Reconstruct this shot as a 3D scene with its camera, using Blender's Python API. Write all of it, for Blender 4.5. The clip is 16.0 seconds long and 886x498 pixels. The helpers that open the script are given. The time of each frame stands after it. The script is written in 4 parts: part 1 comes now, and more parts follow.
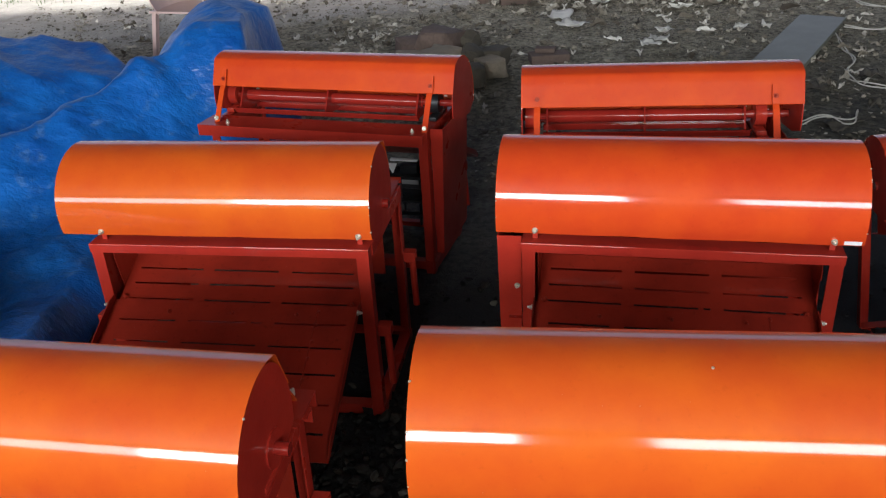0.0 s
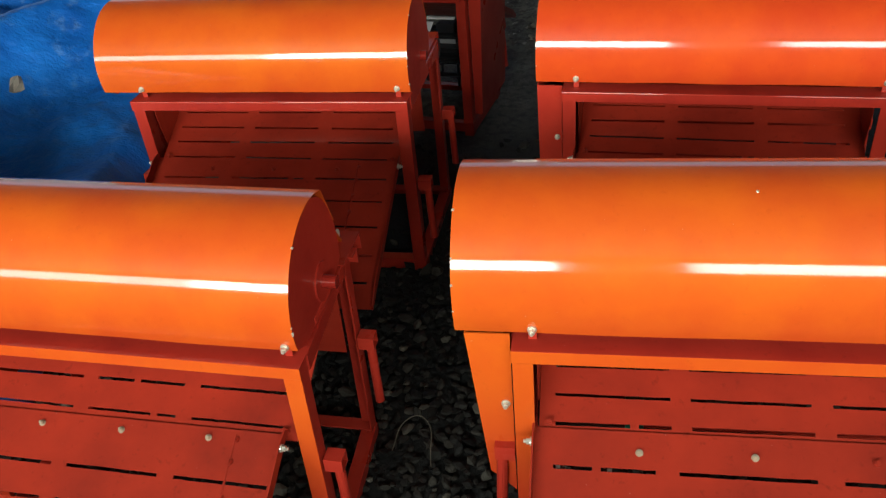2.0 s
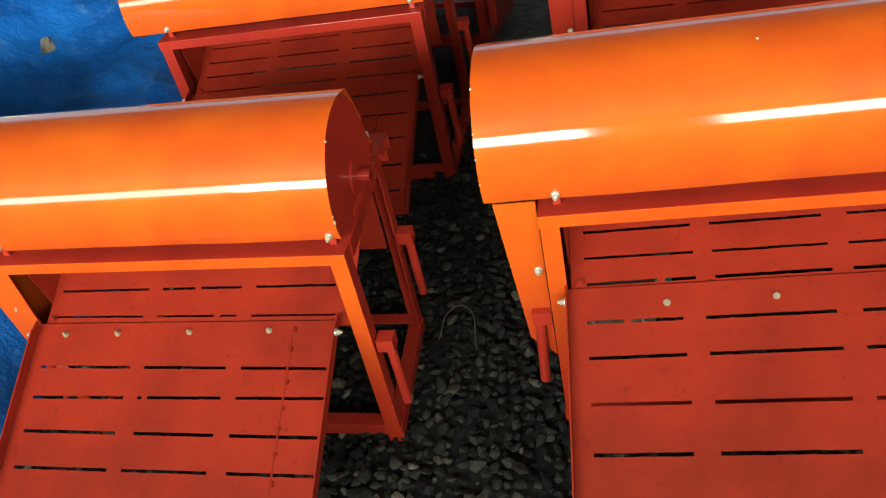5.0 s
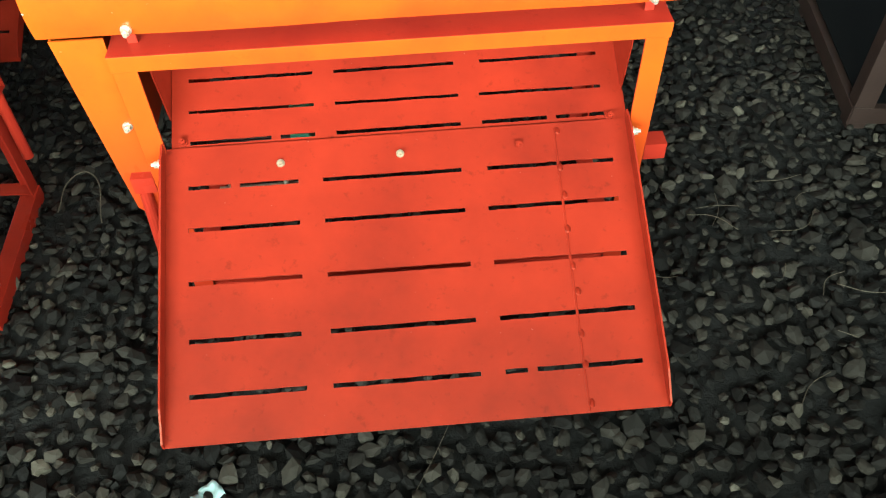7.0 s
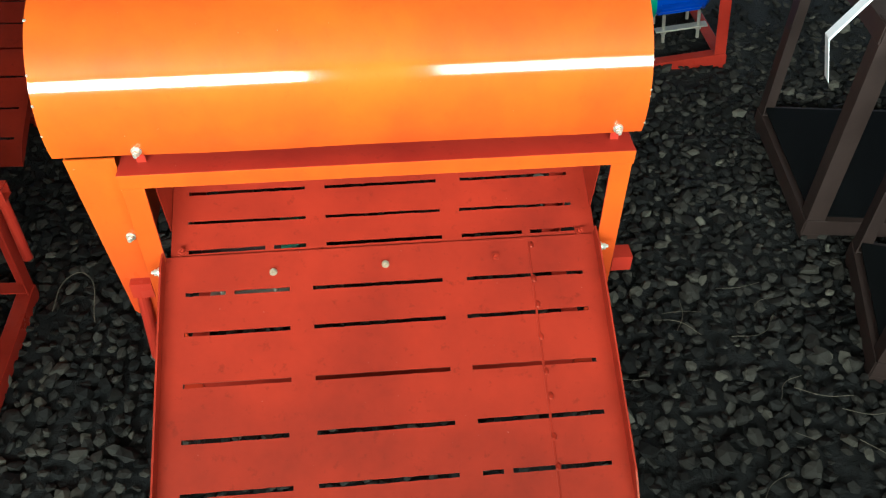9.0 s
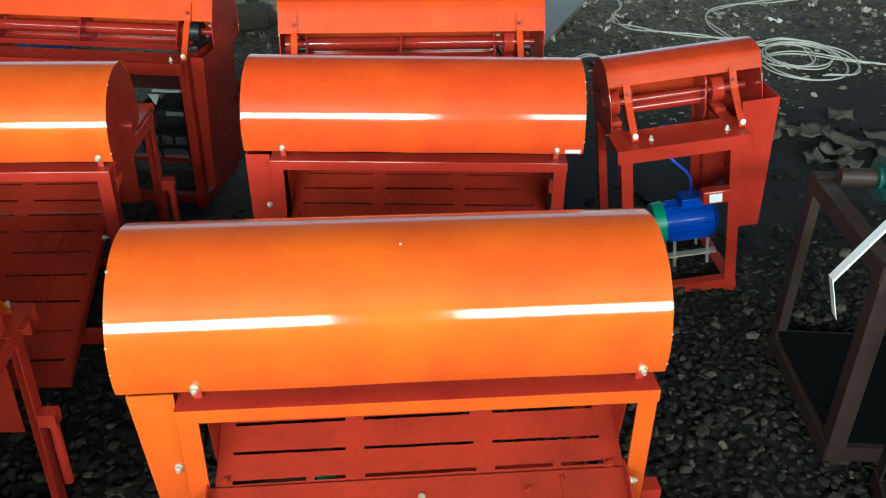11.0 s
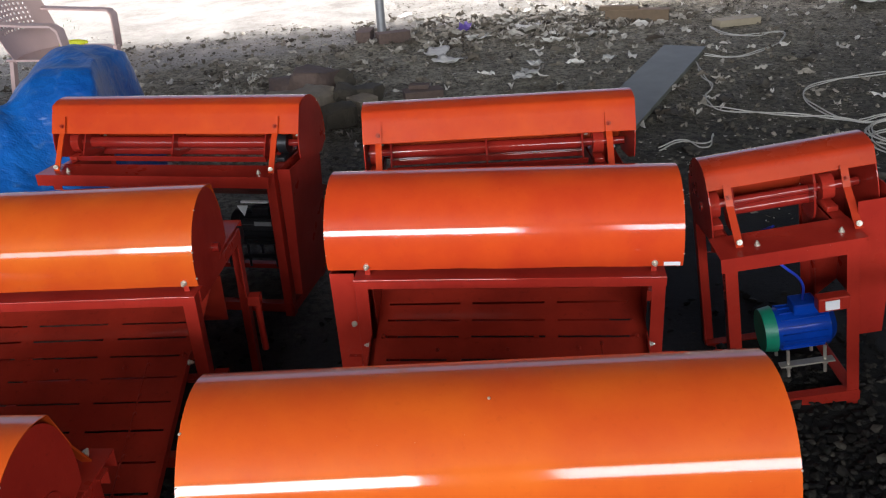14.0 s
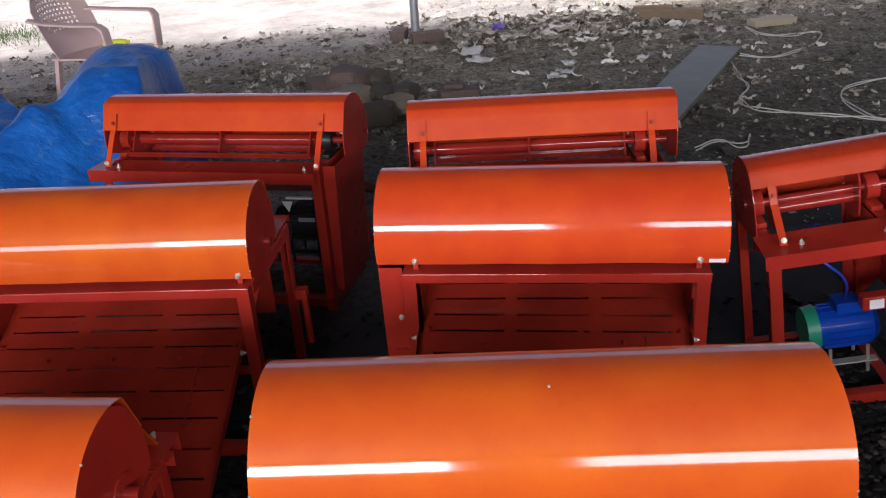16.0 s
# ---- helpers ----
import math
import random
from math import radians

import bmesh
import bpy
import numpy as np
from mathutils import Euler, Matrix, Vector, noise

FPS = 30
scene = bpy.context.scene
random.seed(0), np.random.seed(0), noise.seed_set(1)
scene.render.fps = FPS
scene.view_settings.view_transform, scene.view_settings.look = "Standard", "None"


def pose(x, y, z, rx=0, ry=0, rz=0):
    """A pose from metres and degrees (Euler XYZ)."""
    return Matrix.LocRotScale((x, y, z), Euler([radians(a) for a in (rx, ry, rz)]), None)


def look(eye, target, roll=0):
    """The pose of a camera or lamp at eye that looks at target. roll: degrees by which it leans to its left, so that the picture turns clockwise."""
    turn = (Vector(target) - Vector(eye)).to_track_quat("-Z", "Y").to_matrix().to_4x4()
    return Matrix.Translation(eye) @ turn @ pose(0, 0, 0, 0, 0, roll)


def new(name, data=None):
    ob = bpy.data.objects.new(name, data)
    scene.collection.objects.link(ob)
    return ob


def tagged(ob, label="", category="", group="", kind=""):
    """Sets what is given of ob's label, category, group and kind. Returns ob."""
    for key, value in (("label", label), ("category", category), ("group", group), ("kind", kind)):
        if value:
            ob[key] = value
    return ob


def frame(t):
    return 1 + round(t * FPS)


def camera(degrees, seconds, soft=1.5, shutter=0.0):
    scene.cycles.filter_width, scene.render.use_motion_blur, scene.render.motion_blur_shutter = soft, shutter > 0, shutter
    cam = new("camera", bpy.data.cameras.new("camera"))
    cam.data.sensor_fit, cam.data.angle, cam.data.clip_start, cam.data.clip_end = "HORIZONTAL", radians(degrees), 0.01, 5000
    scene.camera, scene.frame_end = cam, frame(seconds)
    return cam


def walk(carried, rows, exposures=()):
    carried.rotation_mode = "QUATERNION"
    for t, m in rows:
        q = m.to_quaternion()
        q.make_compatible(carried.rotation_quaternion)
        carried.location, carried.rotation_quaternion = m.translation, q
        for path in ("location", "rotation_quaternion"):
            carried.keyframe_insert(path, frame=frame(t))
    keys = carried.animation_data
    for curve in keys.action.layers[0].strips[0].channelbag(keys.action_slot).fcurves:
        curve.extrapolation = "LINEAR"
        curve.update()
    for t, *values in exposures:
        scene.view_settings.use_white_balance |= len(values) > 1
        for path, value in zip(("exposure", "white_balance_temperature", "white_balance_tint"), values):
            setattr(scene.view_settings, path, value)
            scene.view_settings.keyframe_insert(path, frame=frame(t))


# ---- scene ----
cam = camera(56.1, 16.0, 1.15, 0.15)
PATH = [
    (0, (0.065, 0.058, 1.495), (0.02, 1.841, 0.59), -3.3),
    (0.5, (0.081, 0.037, 1.535), (0.062, 1.842, 0.674), -4.2),
    (1, (0.081, 0.029, 1.525), (0.073, 1.831, 0.658), -5.0),
    (1.5, (0.06, 0.014, 1.483), (-0.019, 1.741, 0.476), -4.9),
    (1.8, (0.057, 0.016, 1.441), (-0.066, 1.689, 0.352), -5.3),
    (2, (0.051, 0.007, 1.424), (-0.094, 1.648, 0.29), -5.8),
    (2.5, (0.038, 0.001, 1.398), (-0.154, 1.569, 0.172), -7.6),
    (3, (0.027, 0.0, 1.384), (-0.233, 1.502, 0.089), -10.0),
    (3.2, (0.023, -0.005, 1.378), (-0.274, 1.483, 0.075), -11.1),
    (5.3, (0.086, -0.141, 1.394), (-0.128, 1.422, 0.166), -14.9),
    (5.5, (0.114, -0.118, 1.374), (0.007, 1.366, 0.037), -12.8),
    (6, (0.223, -0.095, 1.295), (0.331, 1.269, -0.164), -6.4),
    (6.5, (0.327, -0.045, 1.221), (0.528, 1.262, -0.28), -3.2),
    (7, (0.327, -0.013, 1.214), (0.565, 1.274, -0.298), -1.4),
    (7.5, (0.328, -0.028, 1.244), (0.569, 1.298, -0.234), -0.9),
    (8, (0.33, -0.038, 1.263), (0.565, 1.334, -0.173), -1.5),
    (8.5, (0.323, -0.05, 1.284), (0.602, 1.356, -0.111), -0.4),
    (9, (0.31, -0.048, 1.302), (0.637, 1.374, -0.065), 1.0),
    (9.5, (0.297, -0.054, 1.299), (0.656, 1.399, -0.028), 1.9),
    (10, (0.29, -0.068, 1.356), (0.649, 1.476, 0.137), 1.6),
    (10.2, (0.284, -0.072, 1.374), (0.643, 1.52, 0.218), 1.3),
    (12.3, (0.243, -0.068, 1.441), (0.572, 1.672, 0.511), 0.4),
    (12.5, (0.255, -0.069, 1.444), (0.562, 1.681, 0.525), -0.3),
    (13, (0.267, -0.081, 1.457), (0.506, 1.699, 0.576), -2.1),
    (13.5, (0.273, -0.02, 1.476), (0.448, 1.785, 0.631), -3.2),
    (14, (0.29, 0.07, 1.472), (0.446, 1.88, 0.636), -3.6),
    (14.5, (0.282, 0.079, 1.471), (0.433, 1.889, 0.635), -3.7),
    (15, (0.259, 0.059, 1.475), (0.401, 1.869, 0.637), -3.8),
    (15.5, (0.246, 0.07, 1.471), (0.359, 1.881, 0.629), -3.9),
    (16, (0.228, 0.033, 1.481), (0.325, 1.849, 0.649), -3.9),
]
walk(cam, [(t, look(eye, target, roll)) for t, eye, target, roll in PATH],
     exposures=[(0.0, 1.2, 6150, 7), (0.5, 1.1, 6100, 12), (1.0, 1.08, 6050, 13), (1.5, 1.22, 6200, 9), (2.0, 1.4, 6450, -3), (2.5, 1.53, 6650, -8), (3.2, 1.57, 6700, -8), (5.5, 1.8, 6650, -8), (6.0, 2.06, 6450, -7), (6.5, 2.38, 6350, -11),
                (7.0, 2.66, 6250, -14), (7.5, 2.55, 6150, -12), (8.5, 2.23, 5950, -12), (9.5, 2.12, 5750, -13), (10.2, 2.02, 5650, -15), (12.3, 1.52, 6050, -10), (12.7, 1.44, 6050, -6), (13.2, 1.28, 6050, 4), (14.0, 1.12, 6050, 11), (16.0, 1.07, 6100, 17)])

# ---- world and light ----
world = bpy.data.worlds.new("sky")
scene.world = world
world.use_nodes = True
wn = world.node_tree.nodes
sky = wn.new("ShaderNodeTexSky")
sky.sky_type = "NISHITA"
sky.sun_disc = False
sky.dust_density, sky.air_density, sky.ozone_density = 5.0, 0.25, 0.0
sky.sun_elevation, sky.sun_rotation = radians(82), radians(190)
world.node_tree.links.new(sky.outputs[0], wn["Background"].inputs[0])
wn["Background"].inputs[1].default_value = 0.19

sun = new("sun", bpy.data.lights.new("sun", "SUN"))
sun.data.energy, sun.data.angle, sun.data.color = 2.8, radians(8), (1.0, 0.95, 0.88)
sun.matrix_world = look((-0.4, 6.4, 12.0), (0.0, 8.0, 0.0))

# daylight in the three long openings high in the back wall; the westernmost is dimmed to keep the trays darker
for x0, x1, z0, z1, power in ((-9.2, -4.45, 2.02, 3.10, 5.0), (-4.35, -0.64, 2.02, 3.10, 17.0), (0.42, 4.6, 2.12, 3.10, 8.5)):
    high = z1 - z0
    lamp = new("opening_light", bpy.data.lights.new("opening_light", "AREA"))
    lamp.data.shape, lamp.data.size, lamp.data.size_y = "RECTANGLE", x1 - x0, high
    lamp.data.energy, lamp.data.color = power * (x1 - x0) * high * math.pi, (1.0, 1.0, 1.0)
    lamp.matrix_world = look(((x0 + x1) / 2, -3.98, (z0 + z1) / 2), ((x0 + x1) / 2, 0.0, 1.6))


# ---- materials ----
def material(name):
    m = bpy.data.materials.new(name)
    m.use_nodes = True
    return m, m.node_tree.nodes, m.node_tree.links, m.node_tree.nodes["Principled BSDF"]


def noise_node(nodes, links, scale, detail=6.0, rough=0.6, coords="Object", stretch=None):
    tc = nodes.new("ShaderNodeTexCoord")
    n = nodes.new("ShaderNodeTexNoise")
    n.inputs["Scale"].default_value, n.inputs["Detail"].default_value, n.inputs["Roughness"].default_value = scale, detail, rough
    src = tc.outputs[coords]
    if stretch:
        mp = nodes.new("ShaderNodeMapping")
        mp.inputs["Scale"].default_value = stretch
        links.new(src, mp.inputs[0])
        src = mp.outputs[0]
    links.new(src, n.inputs["Vector"])
    return n


def ramp(nodes, links, src, stops):
    r = nodes.new("ShaderNodeValToRGB")
    el = r.color_ramp.elements
    while len(el) < len(stops):
        el.new(0.5)
    for e, (p, c) in zip(el, stops):
        e.position, e.color = p, (*c, 1) if len(c) == 3 else c
    links.new(src, r.inputs[0])
    return r


def mix(nodes, links, fac, a, b, mode="MIX"):
    m = nodes.new("ShaderNodeMix")
    m.data_type, m.blend_type = "RGBA", mode
    for sock, v in ((0, fac), (6, a), (7, b)):
        if hasattr(v, "is_linked"):
            links.new(v, m.inputs[sock])
        else:
            m.inputs[sock].default_value = v if sock == 0 else (*v, 1)
    return m.outputs[2]


def bump(nodes, links, bsdf, src, strength, distance):
    b = nodes.new("ShaderNodeBump")
    b.inputs["Strength"].default_value, b.inputs["Distance"].default_value = strength, distance
    links.new(src, b.inputs["Height"])
    links.new(b.outputs[0], bsdf.inputs["Normal"])
    return b


def paint(name, col, dark, rough=0.22, dirt=0.5, coat=0.3, under=None, sheen=0.1, tint=(1.0, 0.7, 0.4, 1)):
    """Brushed and sprayed enamel on sheet steel, mottled, with dull and dusty spots; under: redder tone low down, light
    falling off put into the colour.
    """
    m, nodes, links, b = material(name)
    big = noise_node(nodes, links, 5.0, 5, 0.6)
    fine = noise_node(nodes, links, 60.0, 4, 0.65)
    spots = noise_node(nodes, links, 160.0, 2, 0.5)
    c = mix(nodes, links, ramp(nodes, links, big.outputs[0], [(0.35, (0, 0, 0)), (0.7, (1, 1, 1))]).outputs[0], col, dark)
    if under:
        tc, sep, ragged = nodes.new("ShaderNodeTexCoord"), nodes.new("ShaderNodeSeparateXYZ"), nodes.new("ShaderNodeMath")
        links.new(tc.outputs["Object"], sep.inputs[0])
        ragged.operation, ragged.inputs[1].default_value = "MULTIPLY_ADD", 0.25
        links.new(big.outputs[0], ragged.inputs[0])
        links.new(sep.outputs[2], ragged.inputs[2])
        c = mix(nodes, links, ramp(nodes, links, ragged.outputs[0], [(0.26, (0, 0, 0)), (0.58, (1, 1, 1))]).outputs[0], under, c)
    worn = ramp(nodes, links, fine.outputs[0], [(0.6, (0, 0, 0)), (0.75, (dirt, dirt, dirt))])
    c = mix(nodes, links, worn.outputs[0], c, tuple(0.6 * v for v in dark))
    chips = ramp(nodes, links, spots.outputs[0], [(0.77, (0, 0, 0)), (0.81, (0.3, 0.3, 0.3))])
    c = mix(nodes, links, chips.outputs[0], c, (0.55, 0.42, 0.36))
    links.new(c, b.inputs["Base Color"])
    r = ramp(nodes, links, big.outputs[0], [(0.3, (rough,) * 3), (0.75, (rough + 0.16,) * 3)])
    links.new(r.outputs[0], b.inputs["Roughness"])
    b.inputs["Coat Weight"].default_value, b.inputs["Coat Roughness"].default_value = coat, 0.085
    b.inputs["Specular IOR Level"].default_value, b.inputs["Specular Tint"].default_value = sheen, tint
    bump(nodes, links, b, fine.outputs[0], 0.12, 0.002)
    # the clear gloss follows the slightly beaten sheet
    wavy = noise_node(nodes, links, 5.0, 2, 0.5)
    w = nodes.new("ShaderNodeBump")
    w.inputs["Strength"].default_value, w.inputs["Distance"].default_value = 0.10, 0.004
    links.new(wavy.outputs[0], w.inputs["Height"])
    links.new(w.outputs[0], b.inputs["Coat Normal"])
    return m


def plain(name, col, rough=0.5, metal=0.0, var=0.25, scale=20.0, bumpy=0.2, dist=0.003):
    m, nodes, links, b = material(name)
    n = noise_node(nodes, links, scale, 6, 0.65)
    n2 = noise_node(nodes, links, scale * 0.17, 3, 0.5)
    lo, hi = tuple(v * (1 - var) for v in col), tuple(min(1, v * (1 + var)) for v in col)
    c = mix(nodes, links, n.outputs[0], lo, hi)
    c = mix(nodes, links, ramp(nodes, links, n2.outputs[0], [(0.4, (0, 0, 0)), (0.7, (var, var, var))]).outputs[0], c, tuple(v * 0.55 for v in col))
    links.new(c, b.inputs["Base Color"])
    b.inputs["Roughness"].default_value, b.inputs["Metallic"].default_value = rough, metal
    bump(nodes, links, b, n.outputs[0], bumpy, dist)
    return m


HOOD = paint("orange_enamel", (0.55, 0.089, 0.009), (0.46, 0.052, 0.009), 0.40, 0.2, 1.0, None, 0.3, (1.0, 0.6, 0.08, 1))
# redder copy of the orange enamel, for hoods in weaker light
DIM_ORANGE = paint("dim_orange_enamel", (0.57, 0.064, 0.010), (0.47, 0.037, 0.010), 0.36, 0.2, 1.0)
# the small machine's crimson; on the orange ones it also holds their frames' shade
RED_AND_SHADE = paint("crimson_and_shaded_enamel", (0.38, 0.029, 0.016), (0.27, 0.018, 0.012), 0.24, 0.45, 0.4)
RED_HOOD = paint("scarlet_enamel", (0.45, 0.043, 0.012), (0.34, 0.028, 0.010), 0.2, 0.3, 0.8)
# lit orange that reddens downwards: the fall of light is in the colour
LIT_ORANGE = paint("lit_orange_over_shaded_red", (0.56, 0.096, 0.0095), (0.49, 0.060, 0.009), 0.25, 0.3, 0.7, (0.40, 0.030, 0.012))
SHEET = paint("red_sheet_paint", (0.33, 0.0255, 0.0125), (0.20, 0.014, 0.008), 0.34, 0.6, 0.12, None, 0.32, (1.0, 0.75, 0.5, 1))
PRIMER = plain("brown_primer_on_steel", (0.034, 0.021, 0.0175), 0.5, 0.0, 0.6, 14, 0.3)
# dull steel, coloured near black for the shade low inside the frames
BARE = plain("dull_shaded_sheet", (0.0022, 0.0025, 0.0027), 0.9, 0.0, 0.3, 9, 0.1)
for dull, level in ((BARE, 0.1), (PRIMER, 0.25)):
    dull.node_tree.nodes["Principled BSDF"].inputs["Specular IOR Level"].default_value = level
DRUM = paint("dark_red_drum_paint", (0.27, 0.018, 0.011), (0.18, 0.012, 0.009), 0.16, 0.4, 0.9)
BOLT = plain("zinc_bolt", (0.62, 0.58, 0.48), 0.35, 0.6, 0.2, 90)
WORN_BOLT = plain("worn_brassy_bolt", (0.46, 0.36, 0.25), 0.5, 0.4, 0.35, 90)
STEEL = plain("grey_steel_plate", (0.20, 0.205, 0.16), 0.5, 0.0, 0.3, 9, 0.15)
DARK = plain("oily_dark_iron", (0.02, 0.02, 0.022), 0.4, 0.4, 0.4, 40)
MOTOR = paint("blue_motor_enamel", (0.008, 0.07, 0.50), (0.006, 0.05, 0.36), 0.25, 0.3, 0.3)
TEAL = plain("teal_cast_iron", (0.012, 0.07, 0.058), 0.45, 0.1, 0.3, 30)
GREEN = plain("green_plastic", (0.02, 0.30, 0.17), 0.4, 0, 0.15, 25)
LABEL = plain("white_label", (0.8, 0.8, 0.8), 0.5, 0, 0.08, 30)
WIRE = plain("blue_wire_sheath", (0.03, 0.06, 0.55), 0.4, 0, 0.1, 30)
ROPE = plain("white_twisted_rope", (0.60, 0.58, 0.52), 0.9, 0, 0.3, 120, 0.5)
WOOD = plain("sawn_wood", (0.24, 0.17, 0.105), 0.8, 0, 0.3, 18, 0.3)
PALE_WOOD = plain("pale_sawn_wood", (0.46, 0.39, 0.27), 0.75, 0, 0.2, 18, 0.3)
DULL_LEAF = plain("dull_dead_leaf", (0.105, 0.092, 0.072), 0.85, 0, 0.45, 22, 0.5, 0.006)
VIOLET = plain("violet_plastic_film", (0.20, 0.13, 0.48), 0.4, 0, 0.15, 25)
BRICK = plain("brown_fired_brick", (0.15, 0.105, 0.085), 0.9, 0, 0.4, 35, 0.7, 0.006)
ROCK = plain("brown_grey_stone", (0.30, 0.25, 0.185), 0.9, 0, 0.5, 12, 0.8, 0.02)
# darker stone colour, with the shade of the pile in it
DARK_ROCK = plain("dark_shaded_stone", (0.085, 0.072, 0.052), 0.9, 0, 0.5, 12, 0.8, 0.02)
CHAIR = plain("faded_pink_plastic", (0.70, 0.50, 0.45), 0.4, 0, 0.12, 7, 0.05)
STALK = plain("dry_brown_stalk", (0.085, 0.07, 0.048), 0.8, 0, 0.3, 60)
YELLOW = plain("yellow_green_peel", (0.72, 0.75, 0.03), 0.5, 0, 0.15, 20)
PAPER = plain("torn_white_paper", (0.68, 0.66, 0.60), 0.85, 0, 0.2, 25, 0.3)
CYAN = plain("pale_blue_plastic_scrap", (0.55, 0.78, 0.80), 0.5, 0, 0.12, 30)
POLE = plain("galvanised_pole", (0.42, 0.42, 0.42), 0.45, 0.5, 0.25, 12)
PALE_BAR = plain("bare_bright_steel", (0.82, 0.82, 0.80), 0.35, 0.2, 0.12, 40)
ROOF = plain("corrugated_roof_sheet", (0.07, 0.066, 0.06), 0.7, 0.2, 0.3, 4)
WALL = plain("rough_cement_wall", (0.07, 0.064, 0.058), 0.9, 0, 0.3, 6, 0.5, 0.01)


def stones_material():
    m, nodes, links, b = material("dark_crushed_stone")
    geo = nodes.new("ShaderNodeNewGeometry")
    r = ramp(nodes, links, geo.outputs["Random Per Island"], [(0.0, (0.006, 0.0055, 0.005)), (0.5, (0.0165, 0.0148, 0.0128)), (0.88, (0.037, 0.0325, 0.027)), (0.985, (0.07, 0.062, 0.05)), (1.0, (0.13, 0.118, 0.095))])
    n = noise_node(nodes, links, 70, 6, 0.7)
    c = mix(nodes, links, n.outputs[0], (0.5, 0.5, 0.5), (1.4, 1.4, 1.35))
    c = mix(nodes, links, 1.0, r.outputs[0], c, "MULTIPLY")
    links.new(c, b.inputs["Base Color"])
    b.inputs["Roughness"].default_value, b.inputs["Specular IOR Level"].default_value = 0.75, 0.18
    bump(nodes, links, b, n.outputs[0], 0.5, 0.004)
    return m


def litter_material():
    m, nodes, links, b = material("dry_leaf_litter")
    geo = nodes.new("ShaderNodeNewGeometry")
    r = ramp(nodes, links, geo.outputs["Random Per Island"], [(0.0, (0.05, 0.041, 0.03)), (0.55, (0.17, 0.145, 0.105)), (0.85, (0.38, 0.34, 0.265)), (1.0, (0.72, 0.68, 0.58))])
    n = noise_node(nodes, links, 60, 4, 0.6)
    links.new(mix(nodes, links, 0.6, r.outputs[0], n.outputs[0], "OVERLAY"), b.inputs["Base Color"])
    b.inputs["Roughness"].default_value = 0.85
    return m


def ground_material():
    """Dark earth under the shed, pale sandy soil in the yard; their ragged border also paints the sunlight's edge."""
    m, nodes, links, b = material("trodden_earth_and_sand")
    tc = nodes.new("ShaderNodeTexCoord")
    sep = nodes.new("ShaderNodeSeparateXYZ")
    links.new(tc.outputs["Object"], sep.inputs[0])
    wide = noise_node(nodes, links, 0.9, 5, 0.6)
    mid = noise_node(nodes, links, 7, 8, 0.7)
    fine = noise_node(nodes, links, 55, 6, 0.75)
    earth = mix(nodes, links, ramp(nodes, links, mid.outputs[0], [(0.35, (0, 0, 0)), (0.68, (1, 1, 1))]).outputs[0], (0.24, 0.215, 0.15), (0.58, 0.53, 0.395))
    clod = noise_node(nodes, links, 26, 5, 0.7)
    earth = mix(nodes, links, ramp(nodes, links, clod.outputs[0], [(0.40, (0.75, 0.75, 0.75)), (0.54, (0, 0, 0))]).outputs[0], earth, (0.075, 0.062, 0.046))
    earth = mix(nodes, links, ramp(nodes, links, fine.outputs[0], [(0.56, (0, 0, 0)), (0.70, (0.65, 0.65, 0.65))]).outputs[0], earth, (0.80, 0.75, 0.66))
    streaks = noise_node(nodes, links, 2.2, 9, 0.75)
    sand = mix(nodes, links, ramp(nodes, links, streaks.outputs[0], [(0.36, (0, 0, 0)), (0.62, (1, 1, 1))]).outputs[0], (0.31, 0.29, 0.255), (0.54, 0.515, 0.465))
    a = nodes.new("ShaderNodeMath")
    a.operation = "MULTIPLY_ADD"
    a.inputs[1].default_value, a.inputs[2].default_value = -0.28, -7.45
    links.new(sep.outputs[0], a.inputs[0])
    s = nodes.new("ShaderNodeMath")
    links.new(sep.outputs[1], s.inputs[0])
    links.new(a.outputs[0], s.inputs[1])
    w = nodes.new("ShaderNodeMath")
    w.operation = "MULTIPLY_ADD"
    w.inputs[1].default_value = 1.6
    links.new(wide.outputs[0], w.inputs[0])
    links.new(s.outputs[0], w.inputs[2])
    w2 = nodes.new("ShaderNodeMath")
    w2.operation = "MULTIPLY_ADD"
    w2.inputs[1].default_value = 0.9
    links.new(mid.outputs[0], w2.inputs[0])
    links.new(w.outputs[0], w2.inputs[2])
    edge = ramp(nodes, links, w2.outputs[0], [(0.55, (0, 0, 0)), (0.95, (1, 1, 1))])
    # black stone dust where the gravel lies, carried on beyond it as painted shade
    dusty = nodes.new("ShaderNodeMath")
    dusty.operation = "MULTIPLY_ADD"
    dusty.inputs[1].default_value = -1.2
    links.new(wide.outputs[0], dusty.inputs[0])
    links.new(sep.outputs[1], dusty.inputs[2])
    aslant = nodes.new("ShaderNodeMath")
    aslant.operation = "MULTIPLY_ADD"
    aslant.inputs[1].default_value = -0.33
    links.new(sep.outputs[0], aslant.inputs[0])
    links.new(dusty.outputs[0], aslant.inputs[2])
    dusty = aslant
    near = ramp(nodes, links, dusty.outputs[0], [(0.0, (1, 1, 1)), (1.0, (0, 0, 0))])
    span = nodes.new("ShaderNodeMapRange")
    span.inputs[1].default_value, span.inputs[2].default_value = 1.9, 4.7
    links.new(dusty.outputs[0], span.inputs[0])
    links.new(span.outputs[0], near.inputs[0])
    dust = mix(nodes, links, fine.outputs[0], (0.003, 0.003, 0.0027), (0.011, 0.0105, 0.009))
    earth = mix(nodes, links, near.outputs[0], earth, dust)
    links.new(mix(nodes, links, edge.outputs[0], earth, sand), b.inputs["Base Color"])
